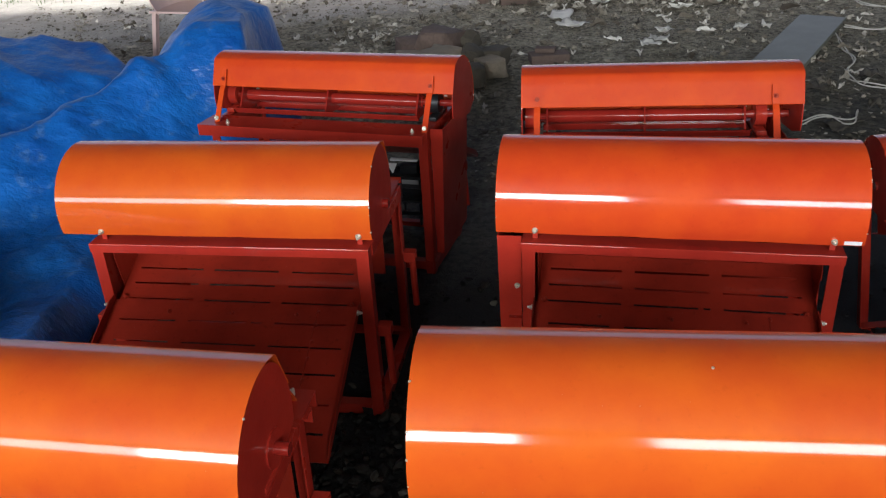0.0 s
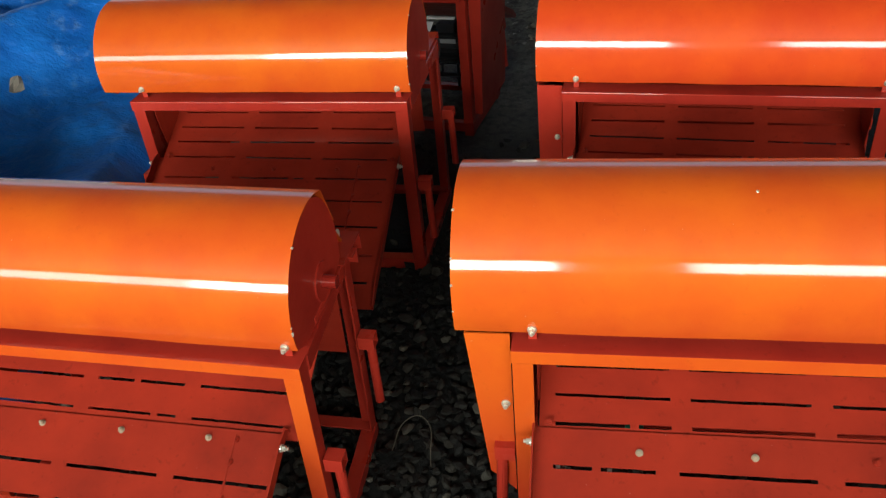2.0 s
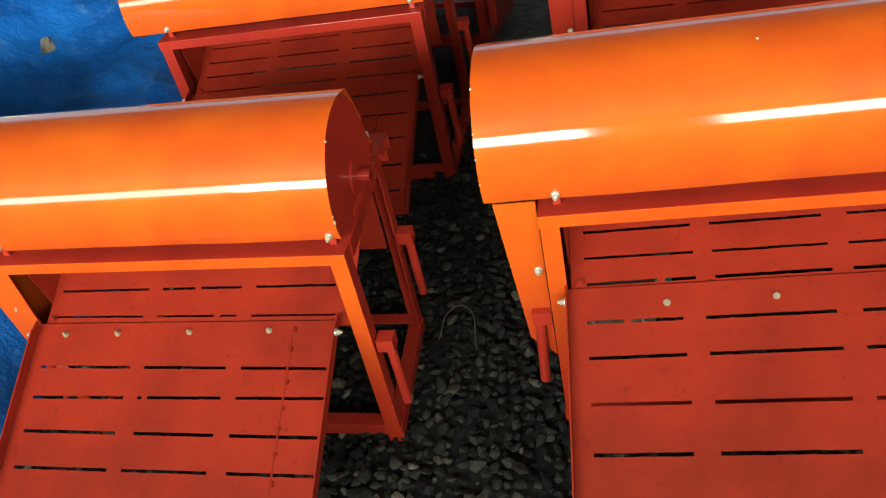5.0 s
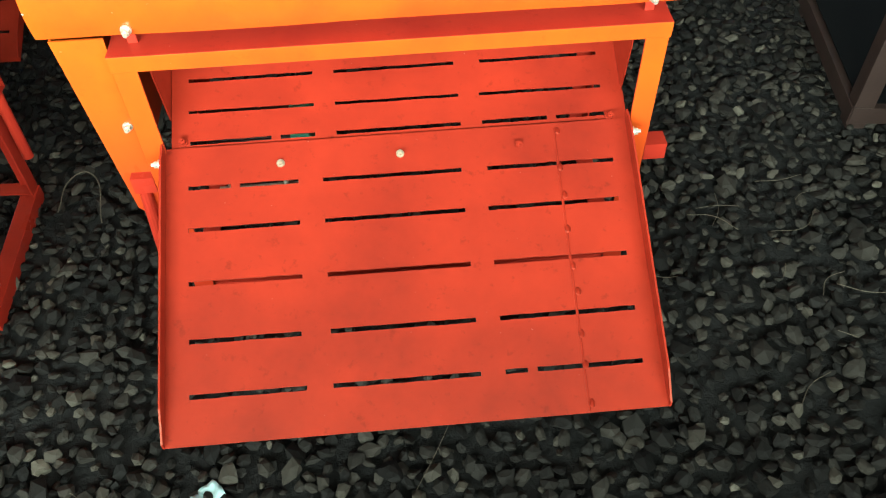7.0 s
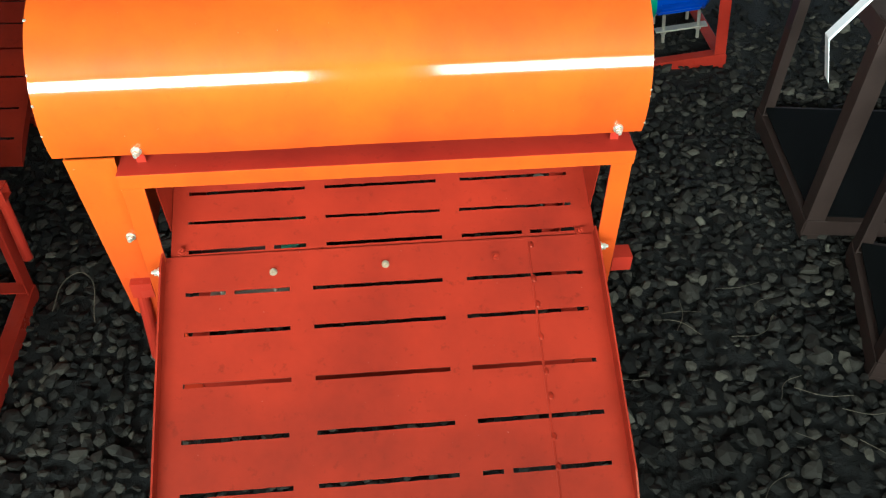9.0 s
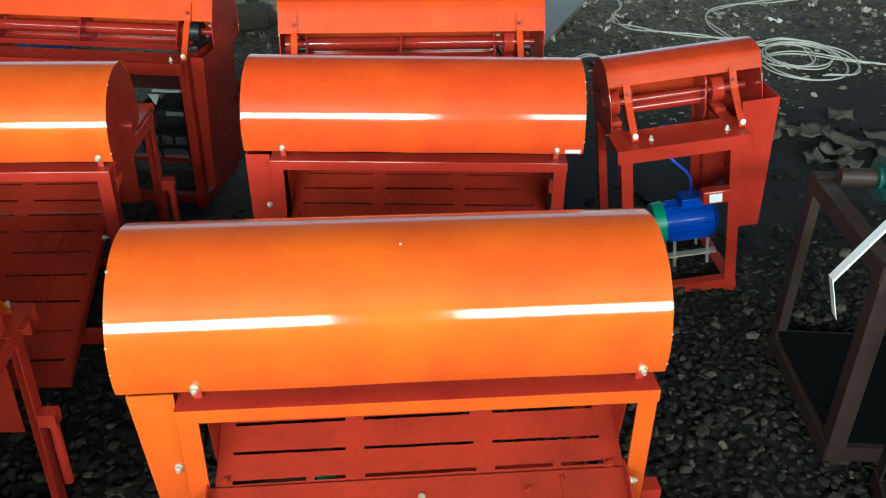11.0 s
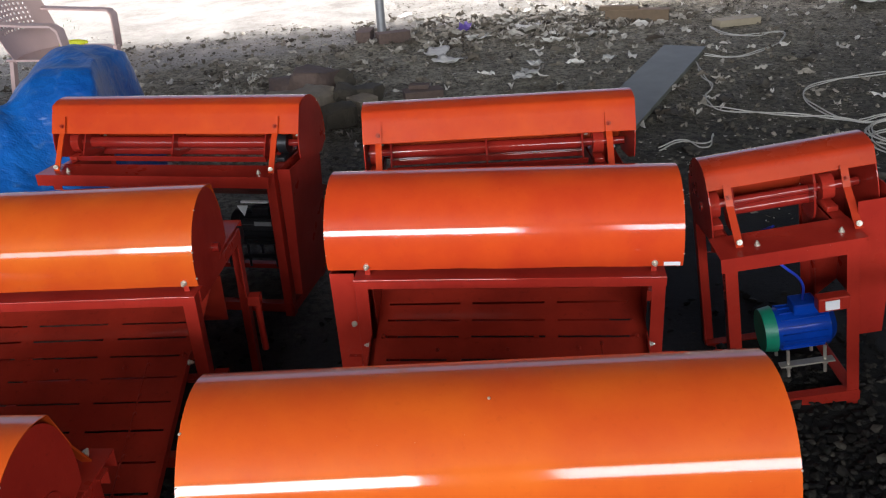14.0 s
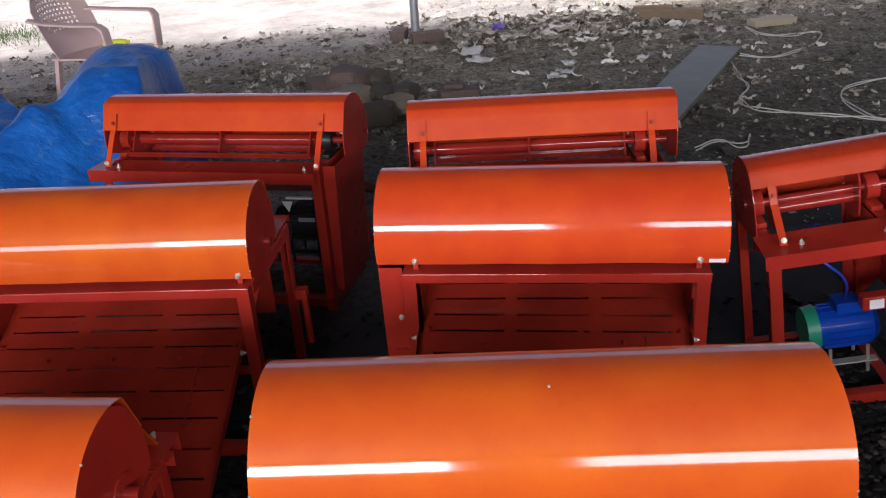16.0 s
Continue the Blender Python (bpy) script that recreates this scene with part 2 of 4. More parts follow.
    b.inputs["Roughness"].default_value = 0.95
    add = nodes.new("ShaderNodeMath")
    links.new(mid.outputs[0], add.inputs[0])
    links.new(fine.outputs[0], add.inputs[1])
    bump(nodes, links, b, add.outputs[0], 1.0, 0.035)
    return m


def tarp_material():
    m, nodes, links, b = material("blue_woven_tarpaulin")
    big = noise_node(nodes, links, 3.0, 6, 0.65)
    c = mix(nodes, links, ramp(nodes, links, big.outputs[0], [(0.3, (0, 0, 0)), (0.7, (1, 1, 1))]).outputs[0], (0.005, 0.050, 0.24), (0.016, 0.150, 0.52))
    dust = noise_node(nodes, links, 14, 6, 0.7)
    c = mix(nodes, links, ramp(nodes, links, dust.outputs[0], [(0.56, (0, 0, 0)), (0.8, (0.35, 0.35, 0.35))]).outputs[0], c, (0.22, 0.36, 0.50))
    links.new(c, b.inputs["Base Color"])
    b.inputs["Roughness"].default_value, b.inputs["Specular IOR Level"].default_value = 0.34, 0.4
    soft = noise_node(nodes, links, 5, 5, 0.6, stretch=(1.0, 1.5, 1.0))
    half = nodes.new("ShaderNodeMath")
    half.operation = "SUBTRACT"
    half.inputs[1].default_value = 0.5
    links.new(soft.outputs[0], half.inputs[0])
    crease = nodes.new("ShaderNodeMath")
    crease.operation = "ABSOLUTE"
    links.new(half.outputs[0], crease.inputs[0])
    bump(nodes, links, b, crease.outputs[0], 0.6, 0.05)
    return m


def pebble_material():
    m, nodes, links, b = material("earthy_pebbles")
    geo = nodes.new("ShaderNodeNewGeometry")
    r = ramp(nodes, links, geo.outputs["Random Per Island"], [(0.0, (0.06, 0.053, 0.04)), (0.7, (0.20, 0.175, 0.13)), (1.0, (0.40, 0.36, 0.29))])
    links.new(r.outputs[0], b.inputs["Base Color"])
    b.inputs["Roughness"].default_value = 0.9
    return m


def pale_leaf_material():
    m, nodes, links, b = material("pale_dead_leaf")
    geo = nodes.new("ShaderNodeNewGeometry")
    r = ramp(nodes, links, geo.outputs["Random Per Island"], [(0.0, (0.07, 0.055, 0.04)), (0.4, (0.22, 0.19, 0.145)), (0.75, (0.48, 0.44, 0.37)), (1.0, (0.78, 0.75, 0.68))])
    n = noise_node(nodes, links, 45, 5, 0.6)
    links.new(mix(nodes, links, 0.5, r.outputs[0], n.outputs[0], "OVERLAY"), b.inputs["Base Color"])
    b.inputs["Roughness"].default_value = 0.8
    return m


PEBBLES, PALE_LEAF = pebble_material(), pale_leaf_material()
STONES, LITTER, GROUND, TARP = stones_material(), litter_material(), ground_material(), tarp_material()
GRASS = plain("short_green_grass", (0.06, 0.11, 0.025), 0.7, 0, 0.4, 9)


# ---- mesh helpers ----
def mesh_of(name, bm, mat, smooth=False):
    me = bpy.data.meshes.new(name)
    bm.normal_update()
    bm.to_mesh(me)
    bm.free()
    me.materials.append(mat)
    if smooth:
        for p in me.polygons:
            p.use_smooth = True
        if smooth is not True:
            me.set_sharp_from_angle(angle=radians(smooth))
    return me


def part(name, bm, mat, parent, label="", smooth=False):
    ob = new(name, mesh_of(name, bm, mat, smooth))
    ob.parent = parent
    return tagged(ob, label) if label else ob


def shared(name, me, parent, m):
    ob = new(name, me)
    ob.parent, ob.matrix_local = parent, m
    return ob


def thing(name, m, label, category, group="", kind=""):
    ob = new(name)
    ob.empty_display_size = 0.1
    ob.matrix_world = m
    return tagged(ob, label, category, group, kind)


def box(bm, lo, hi, bevel=0.0, m=None):
    lo, hi = Vector(lo), Vector(hi)
    made = bmesh.ops.create_cube(bm, size=1.0, matrix=Matrix.Translation((lo + hi) / 2) @ Matrix.Diagonal((*(hi - lo), 1)))["verts"]
    if bevel:
        edges = list({e for v in made for e in v.link_edges})
        made = bmesh.ops.bevel(bm, geom=edges, offset=bevel, segments=2, affect="EDGES", profile=0.5)["verts"]
    if m is not None:
        bmesh.ops.transform(bm, matrix=m, verts=made)
    return bm


def along(p0, p1, up=(0, 0, 1)):
    """A pose at p0 whose z runs to p1."""
    z = (Vector(p1) - Vector(p0)).normalized()
    u = Vector(up)
    if abs(z.dot(u)) > 0.95:
        u = Vector((0, 1, 0))
    x = u.cross(z).normalized()
    y = z.cross(x)
    return Matrix(((x.x, y.x, z.x, p0[0]), (x.y, y.y, z.y, p0[1]), (x.z, y.z, z.z, p0[2]), (0, 0, 0, 1)))


def rod(bm, p0, p1, r, seg=14, r2=None):
    n = (Vector(p1) - Vector(p0)).length
    bmesh.ops.create_cone(bm, cap_ends=True, segments=seg, radius1=r, radius2=r if r2 is None else r2, depth=n, matrix=along(p0, p1) @ Matrix.Translation((0, 0, n / 2)))
    return bm


def prism(bm, outline, a, b):
    """An outline of 3D points, swept from offset a to offset b."""
    a, b = Vector(a), Vector(b)
    lo = [bm.verts.new(Vector(p) + a) for p in outline]
    hi = [bm.verts.new(Vector(p) + b) for p in outline]
    n = len(outline)
    bm.faces.new(lo)
    bm.faces.new(hi[::-1])
    for i in range(n):
        bm.faces.new((lo[i], hi[i], hi[(i + 1) % n], lo[(i + 1) % n]))
    bmesh.ops.recalc_face_normals(bm, faces=bm.faces[:])
    return bm


def angle_iron(bm, p0, p1, u, v, w=0.035, t=0.004, w2=None):
    """An L section with its outer corner on the line p0 to p1 and its legs along u and v."""
    p0, p1, u, v = Vector(p0), Vector(p1), Vector(u), Vector(v)
    w2 = w2 or w
    outline = [p0, p0 + u * w, p0 + u * w + v * t, p0 + u * t + v * t, p0 + u * t + v * w2, p0 + v * w2]
    prism(bm, outline, (0, 0, 0), p1 - p0)
    edges = [e for e in bm.edges if e.is_valid and abs((e.verts[0].co - e.verts[1].co).normalized().dot((p1 - p0).normalized())) > 0.99]
    bmesh.ops.bevel(bm, geom=edges, offset=0.0012, segments=2, affect="EDGES", profile=0.5)
    return bm


def grid_sheet(bm, points, keep, offset):
    """A sheet on a grid of points; cells that keep() refuses are holes; offset is the thickness vector of each point."""
    rows, cols = len(points), len(points[0])
    off = offset if callable(offset) else (lambda i, j: offset)
    top = [[bm.verts.new(Vector(points[i][j])) for j in range(cols)] for i in range(rows)]
    low = [[bm.verts.new(Vector(points[i][j]) + Vector(off(i, j))) for j in range(cols)] for i in range(rows)]
    has = lambda i, j: 0 <= i < rows - 1 and 0 <= j < cols - 1 and keep(i, j)  # noqa: E731
    for i in range(rows - 1):
        for j in range(cols - 1):
            if not has(i, j):
                continue
            bm.faces.new((top[i][j], top[i][j + 1], top[i + 1][j + 1], top[i + 1][j]))
            bm.faces.new((low[i][j], low[i + 1][j], low[i + 1][j + 1], low[i][j + 1]))
            for other, a, b in (((i - 1, j), (i, j), (i, j + 1)), ((i + 1, j), (i + 1, j + 1), (i + 1, j)), ((i, j - 1), (i + 1, j), (i, j)), ((i, j + 1), (i, j + 1), (i + 1, j + 1))):
                if not has(*other):
                    bm.faces.new((top[a[0]][a[1]], low[a[0]][a[1]], low[b[0]][b[1]], top[b[0]][b[1]]))
    loose = [v for v in bm.verts if not v.link_faces]
    for v in loose:
        bm.verts.remove(v)
    bmesh.ops.recalc_face_normals(bm, faces=bm.faces[:])
    return bm


def bolt_mesh(mat):
    bm = bmesh.new()
    rod(bm, (0, 0, -0.003), (0, 0, 0.002), 0.0078, 16)
    rod(bm, (0, 0, 0.002), (0, 0, 0.0085), 0.0056, 6)
    rod(bm, (0, 0, 0.0085), (0, 0, 0.013), 0.003, 8)
    return mesh_of("bolt", bm, mat)


BOLT_MESH, WORN_BOLT_MESH, PAINTED_BOLT_MESH = bolt_mesh(BOLT), bolt_mesh(WORN_BOLT), bolt_mesh(SHEET)


# ---- the shed and its ground ----
def rise(x, y):
    """Height of the ground: level under the machines, climbing gently to the yard."""
    return 0.055 * max(0.0, y - 3.0) if y < 9 else 0.33


def lump(x, y):
    n = noise.fractal(Vector((x * 1.1, y * 1.1, 3.1)), 1.0, 2.0, 5)
    n2 = noise.fractal(Vector((x * 6, y * 6, 8.2)), 1.0, 2.0, 3)
    far = min(1.0, max(0.0, (y - 2.6) / 2.0))
    return rise(x, y) + far * (0.018 * n + 0.010 * n2) - 0.012 + (1 - far) * 0.004 * n2


def build_ground():
    xs = np.concatenate([np.linspace(-60, -7, 8)[:-1], np.linspace(-7, 8, 190), np.linspace(8, 60, 8)[1:]])
    ys = np.concatenate([np.linspace(-40, -2, 6)[:-1], np.linspace(-2, 11, 180), np.linspace(11, 200, 9)[1:]])
    verts = [(x, y, lump(x, y)) for y in ys for x in xs]
    n = len(xs)
    faces = [(j * n + i, j * n + i + 1, (j + 1) * n + i + 1, (j + 1) * n + i) for j in range(len(ys) - 1) for i in range(n - 1)]
    me = bpy.data.meshes.new("ground")
    me.from_pydata(verts, [], faces)
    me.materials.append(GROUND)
    for p in me.polygons:
        p.use_smooth = True
    tagged(new("ground", me), "trodden earth and sandy yard soil, with shade and sunlight in the colours", "ground", kind="structure")


build_ground()


def build_shed():
    bm = bmesh.new()
    # back side: closed below, with three long openings under the roof
    for lo, hi in (((-9.4, -4.2, -0.1), (8.0, -4.0, 2.0)), ((-9.4, -4.2, 3.12), (8.0, -4.0, 3.5)), ((-9.4, -4.2, 2.0), (-9.25, -4.0, 3.12)),
                   ((-4.43, -4.2, 2.0), (-4.37, -4.0, 3.12)), ((-0.60, -4.2, 2.0), (0.38, -4.0, 3.12)), ((0.38, -4.2, 2.0), (8.0, -4.0, 2.1)), ((4.65, -4.2, 2.1), (8.0, -4.0, 3.12))):
        box(bm, lo, hi)
    tagged(new("wall_south", mesh_of("wall_south", bm, WALL)), "rough cement shed wall with three high openings", "wall", kind="structure")
    # side walls out of view, added to cut the light from both sides
    for name, x in (("wall_west", -9.6), ("wall_east", 8.0)):
        bm = prism(bmesh.new(), [(x, -4.2, -0.1), (x, 6.2, -0.1), (x, 6.2, 2.54), (x, -4.2, 3.44)], (0, 0, 0), (0.2, 0, 0))
        tagged(new(name, mesh_of(name, bm, WALL)), "unseen cement side wall added to shut out side light", "wall", kind="structure")
    # unseen low wall, added to hold the openings' light off gravel and trays
    bm = box(bmesh.new(), (-9.4, -2.1, -0.1), (7.99, -1.95, 1.5))
    tagged(new("wall_blocker", mesh_of("wall_blocker", bm, WALL)), "low unseen cement wall added to shade gravel and lower parts", "wall", kind="structure")
    bm = bmesh.new()
    rows = [[(-9.8 + 0.04 * i, y + k * i, z + 0.018 * math.cos(i * math.pi / 2)) for i in range(452)] for y, k, z in ((-4.6, 0.0, 3.56), (7.1, 0.0004, 2.52))]
    grid_sheet(bm, rows, lambda i, j: True, (0, 0, 0.003))
    tagged(new("roof", mesh_of("roof", bm, ROOF, True)), "grey corrugated metal shed roof", "roof", kind="structure")


build_shed()


# ---- threshers ----
HY, HZ, HR = 0.176, 0.602, 0.160   # axis and radius of the hood
LIFT = math.tan(radians(25.6))     # slope of the sieve


def hood_profile(r, flap=0.095):
    """From the front lower edge over the top to the drooping feed flap, as (y, z)."""
    pts = [(HY - r * math.cos(radians(a)), HZ + r * math.sin(radians(a))) for a in np.linspace(-17, 110, 34)]
    y, z = pts[-1]
    pts += [(y + 0.008, z - 0.002), (y + 0.014, z - 0.008)]
    d = (math.cos(radians(66)), -math.sin(radians(66)))
    return pts + [(y + 0.014 + d[0] * s, z - 0.008 + d[1] * s) for s in (flap * 0.33, flap * 0.66, flap)]


def slotted(bm, x0, x1, y0, y1, z0, rows, columns, rng, thick=0.003):
    """A sloping sheet with rows of hand-cut slots; z0 is its height where y = 0."""
    xs = sorted({round(x, 4) for x in [x0, x1, *[c for col in columns for c in col], *np.linspace(x0, x1, 52)]})
    lines = [[y0] * len(xs)]
    for y in sorted(rows):
        tilt = rng.uniform(-0.004, 0.004)
        mid = [y + tilt * (x - x0) / (x1 - x0) + rng.uniform(-0.0003, 0.0003) for x in xs]
        half = rng.uniform(0.0021, 0.0031)
        lines += [[m - half - rng.uniform(0, 0.0005) for m in mid], [m + half + rng.uniform(0, 0.0005) for m in mid]]
    lines.append([y1] * len(xs))
    pts = [[(x, y, z0 + y * LIFT) for x, y in zip(xs, line)] for line in lines]
    jit = {(r, c): (rng.uniform(-0.012, 0.006), rng.uniform(-0.006, 0.012)) for r in range(len(rows)) for c in range(len(columns))}
    shut = {(r, c, j) for r in range(len(rows)) for c in range(len(columns)) for j in range(len(xs)) if rng.random() < 0.006}

    def keep(i, j):
        if i % 2 == 0:
            return True
        x = (xs[j] + xs[j + 1]) / 2
        for c, (a, b) in enumerate(columns):
            k = jit[(i // 2, c)]
            if a + max(0, k[0]) < x < b + min(0, k[1]):
                return (i // 2, c, j) in shut
        return True

    return grid_sheet(bm, pts, keep, (0, thick * 0.43, -thick * 0.9))


def columns_for(W):
    n = 3 if W > 0.6 else 2
    gap, a, b = 0.033, 0.066, W - 0.07
    w = (b - a - gap * (n - 1)) / n
    return [(a + i * (w + gap), a + i * (w + gap) + w) for i in range(n)]


def thresher(m, label, W=0.783, group="orange threshers", seed=0, hood_lift=0.0, tray=True, motor=False, rods=True, hood_mat=None, pulley=False, hood_x=(-0.085, 0.008), guard=True, gz=0.225, gw=0.078, gtop=0.545, taper=0.64, flap=0.095, D=0.36, fr=None, over=-0.006, back=True, guard_mat=None, front_lit=False, rear_in=0.0, sockets=True, rows=(-0.335, -0.264, -0.187, -0.113, -0.053), bolts=(0.263, 0.496, 0.73), by=-0.024, bright_bolts=True, dull_from=0.72, cuts=None, sieve_rows=(0.017, 0.064, 0.112, 0.16, 0.208), tray_side=0.04, right_sheet=True):
    fr = fr or RED_AND_SHADE
    rng = random.Random(seed)
    ZT = 0.538
    t = thing("thresher", m, label, "thresher", group)
    # legs
    for x, y, u, v in ((0, 0, 1, 1), (W, 0, -1, 1), (0, D, 1, -1), (W - rear_in, D, -1, -1)):
        leg = part("leg", angle_iron(bmesh.new(), (x, y, -0.02), (x, y, ZT - 0.004), (u, 0, 0), (0, v, 0), 0.034), fr, t)
        if front_lit and y == 0:
            light_fronts(leg)
    # rails: top ring, bottom ring
    rail = part("top_rail", angle_iron(bmesh.new(), (-0.001, -0.003, ZT), (W + 0.001, -0.003, ZT), (0, 1, 0), (0, 0, -1), 0.060, 0.004, 0.026), fr, t)
    if front_lit:
        light_fronts(rail)
    part("top_rail", angle_iron(bmesh.new(), (-0.001, D + 0.003, ZT), (W + 0.001, D + 0.003, ZT), (0, -1, 0), (0, 0, -1), 0.036), fr, t)
    for x, u, w in ((-0.003, 1, 0.0), (W + 0.003, -1, rear_in)):
        part("top_rail", angle_iron(bmesh.new(), (x, 0.036, ZT - 0.001), (x - w, D - 0.036, ZT - 0.001), (u, 0, 0), (0, 0, -1), 0.036), fr, t)
        part("bottom_rail", angle_iron(bmesh.new(), (x, 0.0, 0.026), (x - w, D, 0.026), (u, 0, 0), (0, 0, -1), 0.034), fr, t)
    for y, v in ((0.006, 1), (D + 0.003, -1)):
        part("bottom_rail", angle_iron(bmesh.new(), (0.005, y, 0.031), (W - 0.005 - rear_in, y, 0.031), (0, v, 0), (0, 0, -1), 0.034), fr, t)
    # hood
    x0, x1 = hood_x[0], W + hood_x[1]
    xs = np.linspace(x0, x1, 9)
    prof, inner = hood_profile(HR, flap), hood_profile(HR - 0.002, flap)
    wav = [rng.uniform(-1, 1) for _ in xs]
    pts = [[(x, y, z + hood_lift + (0.0012 * wav[j] if i < 2 else 0)) for j, x in enumerate(xs)] for i, (y, z) in enumerate(prof)]
    hood = part("hood", grid_sheet(bmesh.new(), pts, lambda i, j: True, lambda i, j: (0, inner[i][0] - prof[i][0], inner[i][1] - prof[i][1])), hood_mat or HOOD, t, "glossy orange sheet-metal hood", 40)
    for x in (x0 + 0.001, x1 - 0.004):
        ring = [(x, HY - (HR - 0.003) * math.cos(radians(a)), HZ + hood_lift + (HR - 0.003) * math.sin(radians(a))) for a in np.linspace(-17, 90, 24)]
        ring += [(x, HY - 0.112 * math.cos(radians(a)), HZ + hood_lift + (HR - 0.003) * math.sin(radians(a))) for a in np.linspace(96, 192, 14)]
        ring += [(x, HY + 0.03, HZ - 0.06 + hood_lift), (x, HY - 0.10, HZ - 0.075 + hood_lift)]
        part("end_plate", prism(bmesh.new(), ring, (0, 0, 0), (0.003, 0, 0)), fr, t)
        dabs = bmesh.new()
        for _ in range(4):
            q = radians(rng.uniform(-12, 60))
            bmesh.ops.create_icosphere(dabs, subdivisions=1, radius=rng.uniform(0.0015, 0.0032), matrix=Matrix.Translation((x + (0.0 if x < 0 else 0.004), HY - (HR - 0.001) * math.cos(q), HZ + hood_lift + (HR - 0.001) * math.sin(q))))
        tagged(part("weld_dabs", dabs, BOLT, hood, "small pale weld dabs along the edge"), kind="stuff")
    # front bolts of the hood with their lugs
    for x in (0.032, W - 0.027):
        part("lug", box(bmesh.new(), (x - 0.007, 0.028, ZT), (x + 0.007, 0.032, ZT + 0.020 + hood_lift), 0.001), fr, t)
        shared("bolt", BOLT_MESH, t, along((x, HY - HR * math.cos(radians(-13)) - 0.001, HZ + hood_lift - HR * math.sin(radians(13))), (x, -1.0, HZ + hood_lift - 0.2)))
    # drive guard at the pulley side: front, outer and rear sheet
    if guard:
        top, low = gtop - hood_lift * 0.4, gw * taper
        gm = guard_mat or fr
        g = part("drive_guard", prism(bmesh.new(), [(-gw, 0.026, gtop), (-low, 0.026, gz), (-low, D - 0.03, gz), (-gw, D - 0.03, gtop)], (0, 0, 0), (0.003, 0, 0)), gm, t, "folded painted sheet guard over the drive belt")
        part("front_sheet", prism(bmesh.new(), [(-gw, 0.022, top), (-0.004, 0.022, top), (-0.004, 0.022, gz - 0.05), (-low, 0.022, gz)], (0, 0, 0), (0, 0.003, 0)), gm, g)
        part("rear_sheet", prism(bmesh.new(), [(-gw, D - 0.029, gtop), (-0.004, D - 0.029, gtop), (-0.004, D - 0.029, gz), (-low, D - 0.029, gz)], (0, 0, 0), (0, 0.003, 0)), fr, g)
        shared("bolt", BOLT_MESH, t, along((-0.016, 0.022, 0.398), (-0.016, -1, 0.398)))
    else:
        part("side_panel", prism(bmesh.new(), [(0.005, 0.036, 0.15), (0.005, D - 0.036, 0.15), (0.005, D - 0.036, ZT - 0.04), (0.005, 0.036, ZT - 0.04)], (0, 0, 0), (0.002, 0, 0)), fr, t)
    # handle sockets with their hanging rods
    for x, y, s, zz in ((-0.003, 0.006, -1, 0.292), (W + 0.003, 0.006, 1, 0.288), (W + 0.003 - rear_in, D - 0.04, 1, 0.315)) if sockets else ():
        bm = bmesh.new()
        for lo, hi in (((0, 0, 0), (0.036, 0.032, 0.0035)), ((0, 0, 0.028), (0.036, 0.032, 0.0315)), ((0, 0, 0.0035), (0.036, 0.0035, 0.028)), ((0, 0.0285, 0.0035), (0.036, 0.032, 0.028))):
            box(bm, lo, hi)
        if s < 0:
            bmesh.ops.transform(bm, matrix=Matrix.Translation((x - 0.036, y, zz - 0.02)), verts=bm.verts)
        else:
            bmesh.ops.transform(bm, matrix=Matrix.Translation((x, y, zz - 0.02)), verts=bm.verts)
        part("handle_socket", bm, fr, t, "short welded square tube")
        if rods and not (s > 0 and y < 0.1 and rods == "left"):
            bm = rod(bmesh.new(), (x + s * 0.024, y + 0.014, zz - 0.02), (x + s * 0.030, y + 0.004, zz - 0.175), 0.0105, 14)
            part("handle_rod", bm, fr, t)
    # sieve and discharge tray
    cols = cuts or columns_for(W)
    part("sieve", slotted(bmesh.new(), 0.04, W - 0.036, 0.0, 0.27, 0.352, sieve_rows, cols, rng), SHEET, t, "slotted red sieve sheet", False)
    if tray:
        outer = cuts or [(a - (0, 0.024, 0.004)[i], b - (0.028, 0.006, -0.002)[i]) for i, (a, b) in enumerate(cols)]
        tr = part("discharge_tray", slotted(bmesh.new(), 0.032, W - tray_side, -0.396, 0.006, 0.3575, rows, outer, rng), SHEET, t, "sloping slotted red discharge tray")
        for x in (0.030, W - tray_side - 0.001):
            ring = [(x, 0.006, 0.362), (x, -0.397, 0.169), (x, -0.397, 0.180), (x, -0.36, 0.212), (x, -0.03, 0.372), (x, 0.006, 0.378)]
            part("flange", prism(bmesh.new(), ring, (0, 0, 0), (0.003, 0, 0)), SHEET, tr)
        # welded seam with dabs
        bm = bmesh.new()
        sx = 0.632 * W / 0.783
        for i in range(9):
            y = -0.385 + i * 0.047 + rng.uniform(-0.008, 0.008)
            bmesh.ops.create_icosphere(bm, subdivisions=1, radius=0.0058, matrix=Matrix.Translation((sx + rng.uniform(-0.002, 0.002), y, 0.3585 + y * LIFT)) @ Matrix.Diagonal((0.9, 1.7, 0.55, 1)))
        rod(bm, (sx - 0.003, -0.394, 0.357 - 0.394 * LIFT), (sx - 0.003, -0.002, 0.357 - 0.002 * LIFT), 0.0022, 6)
        part("weld_seam", bm, SHEET, tr)
        up = Vector((0, -math.sin(radians(25.6)), math.cos(radians(25.6))))
        for f in bolts:
            y = by + 0.008 * (f - 0.5)
            p = Vector((W * f, y, 0.3575 + y * LIFT))
            shared("bolt", PAINTED_BOLT_MESH if f > dull_from or not bright_bolts else WORN_BOLT_MESH, tr, along(p, p + up) @ Matrix.Scale(0.82, 4))
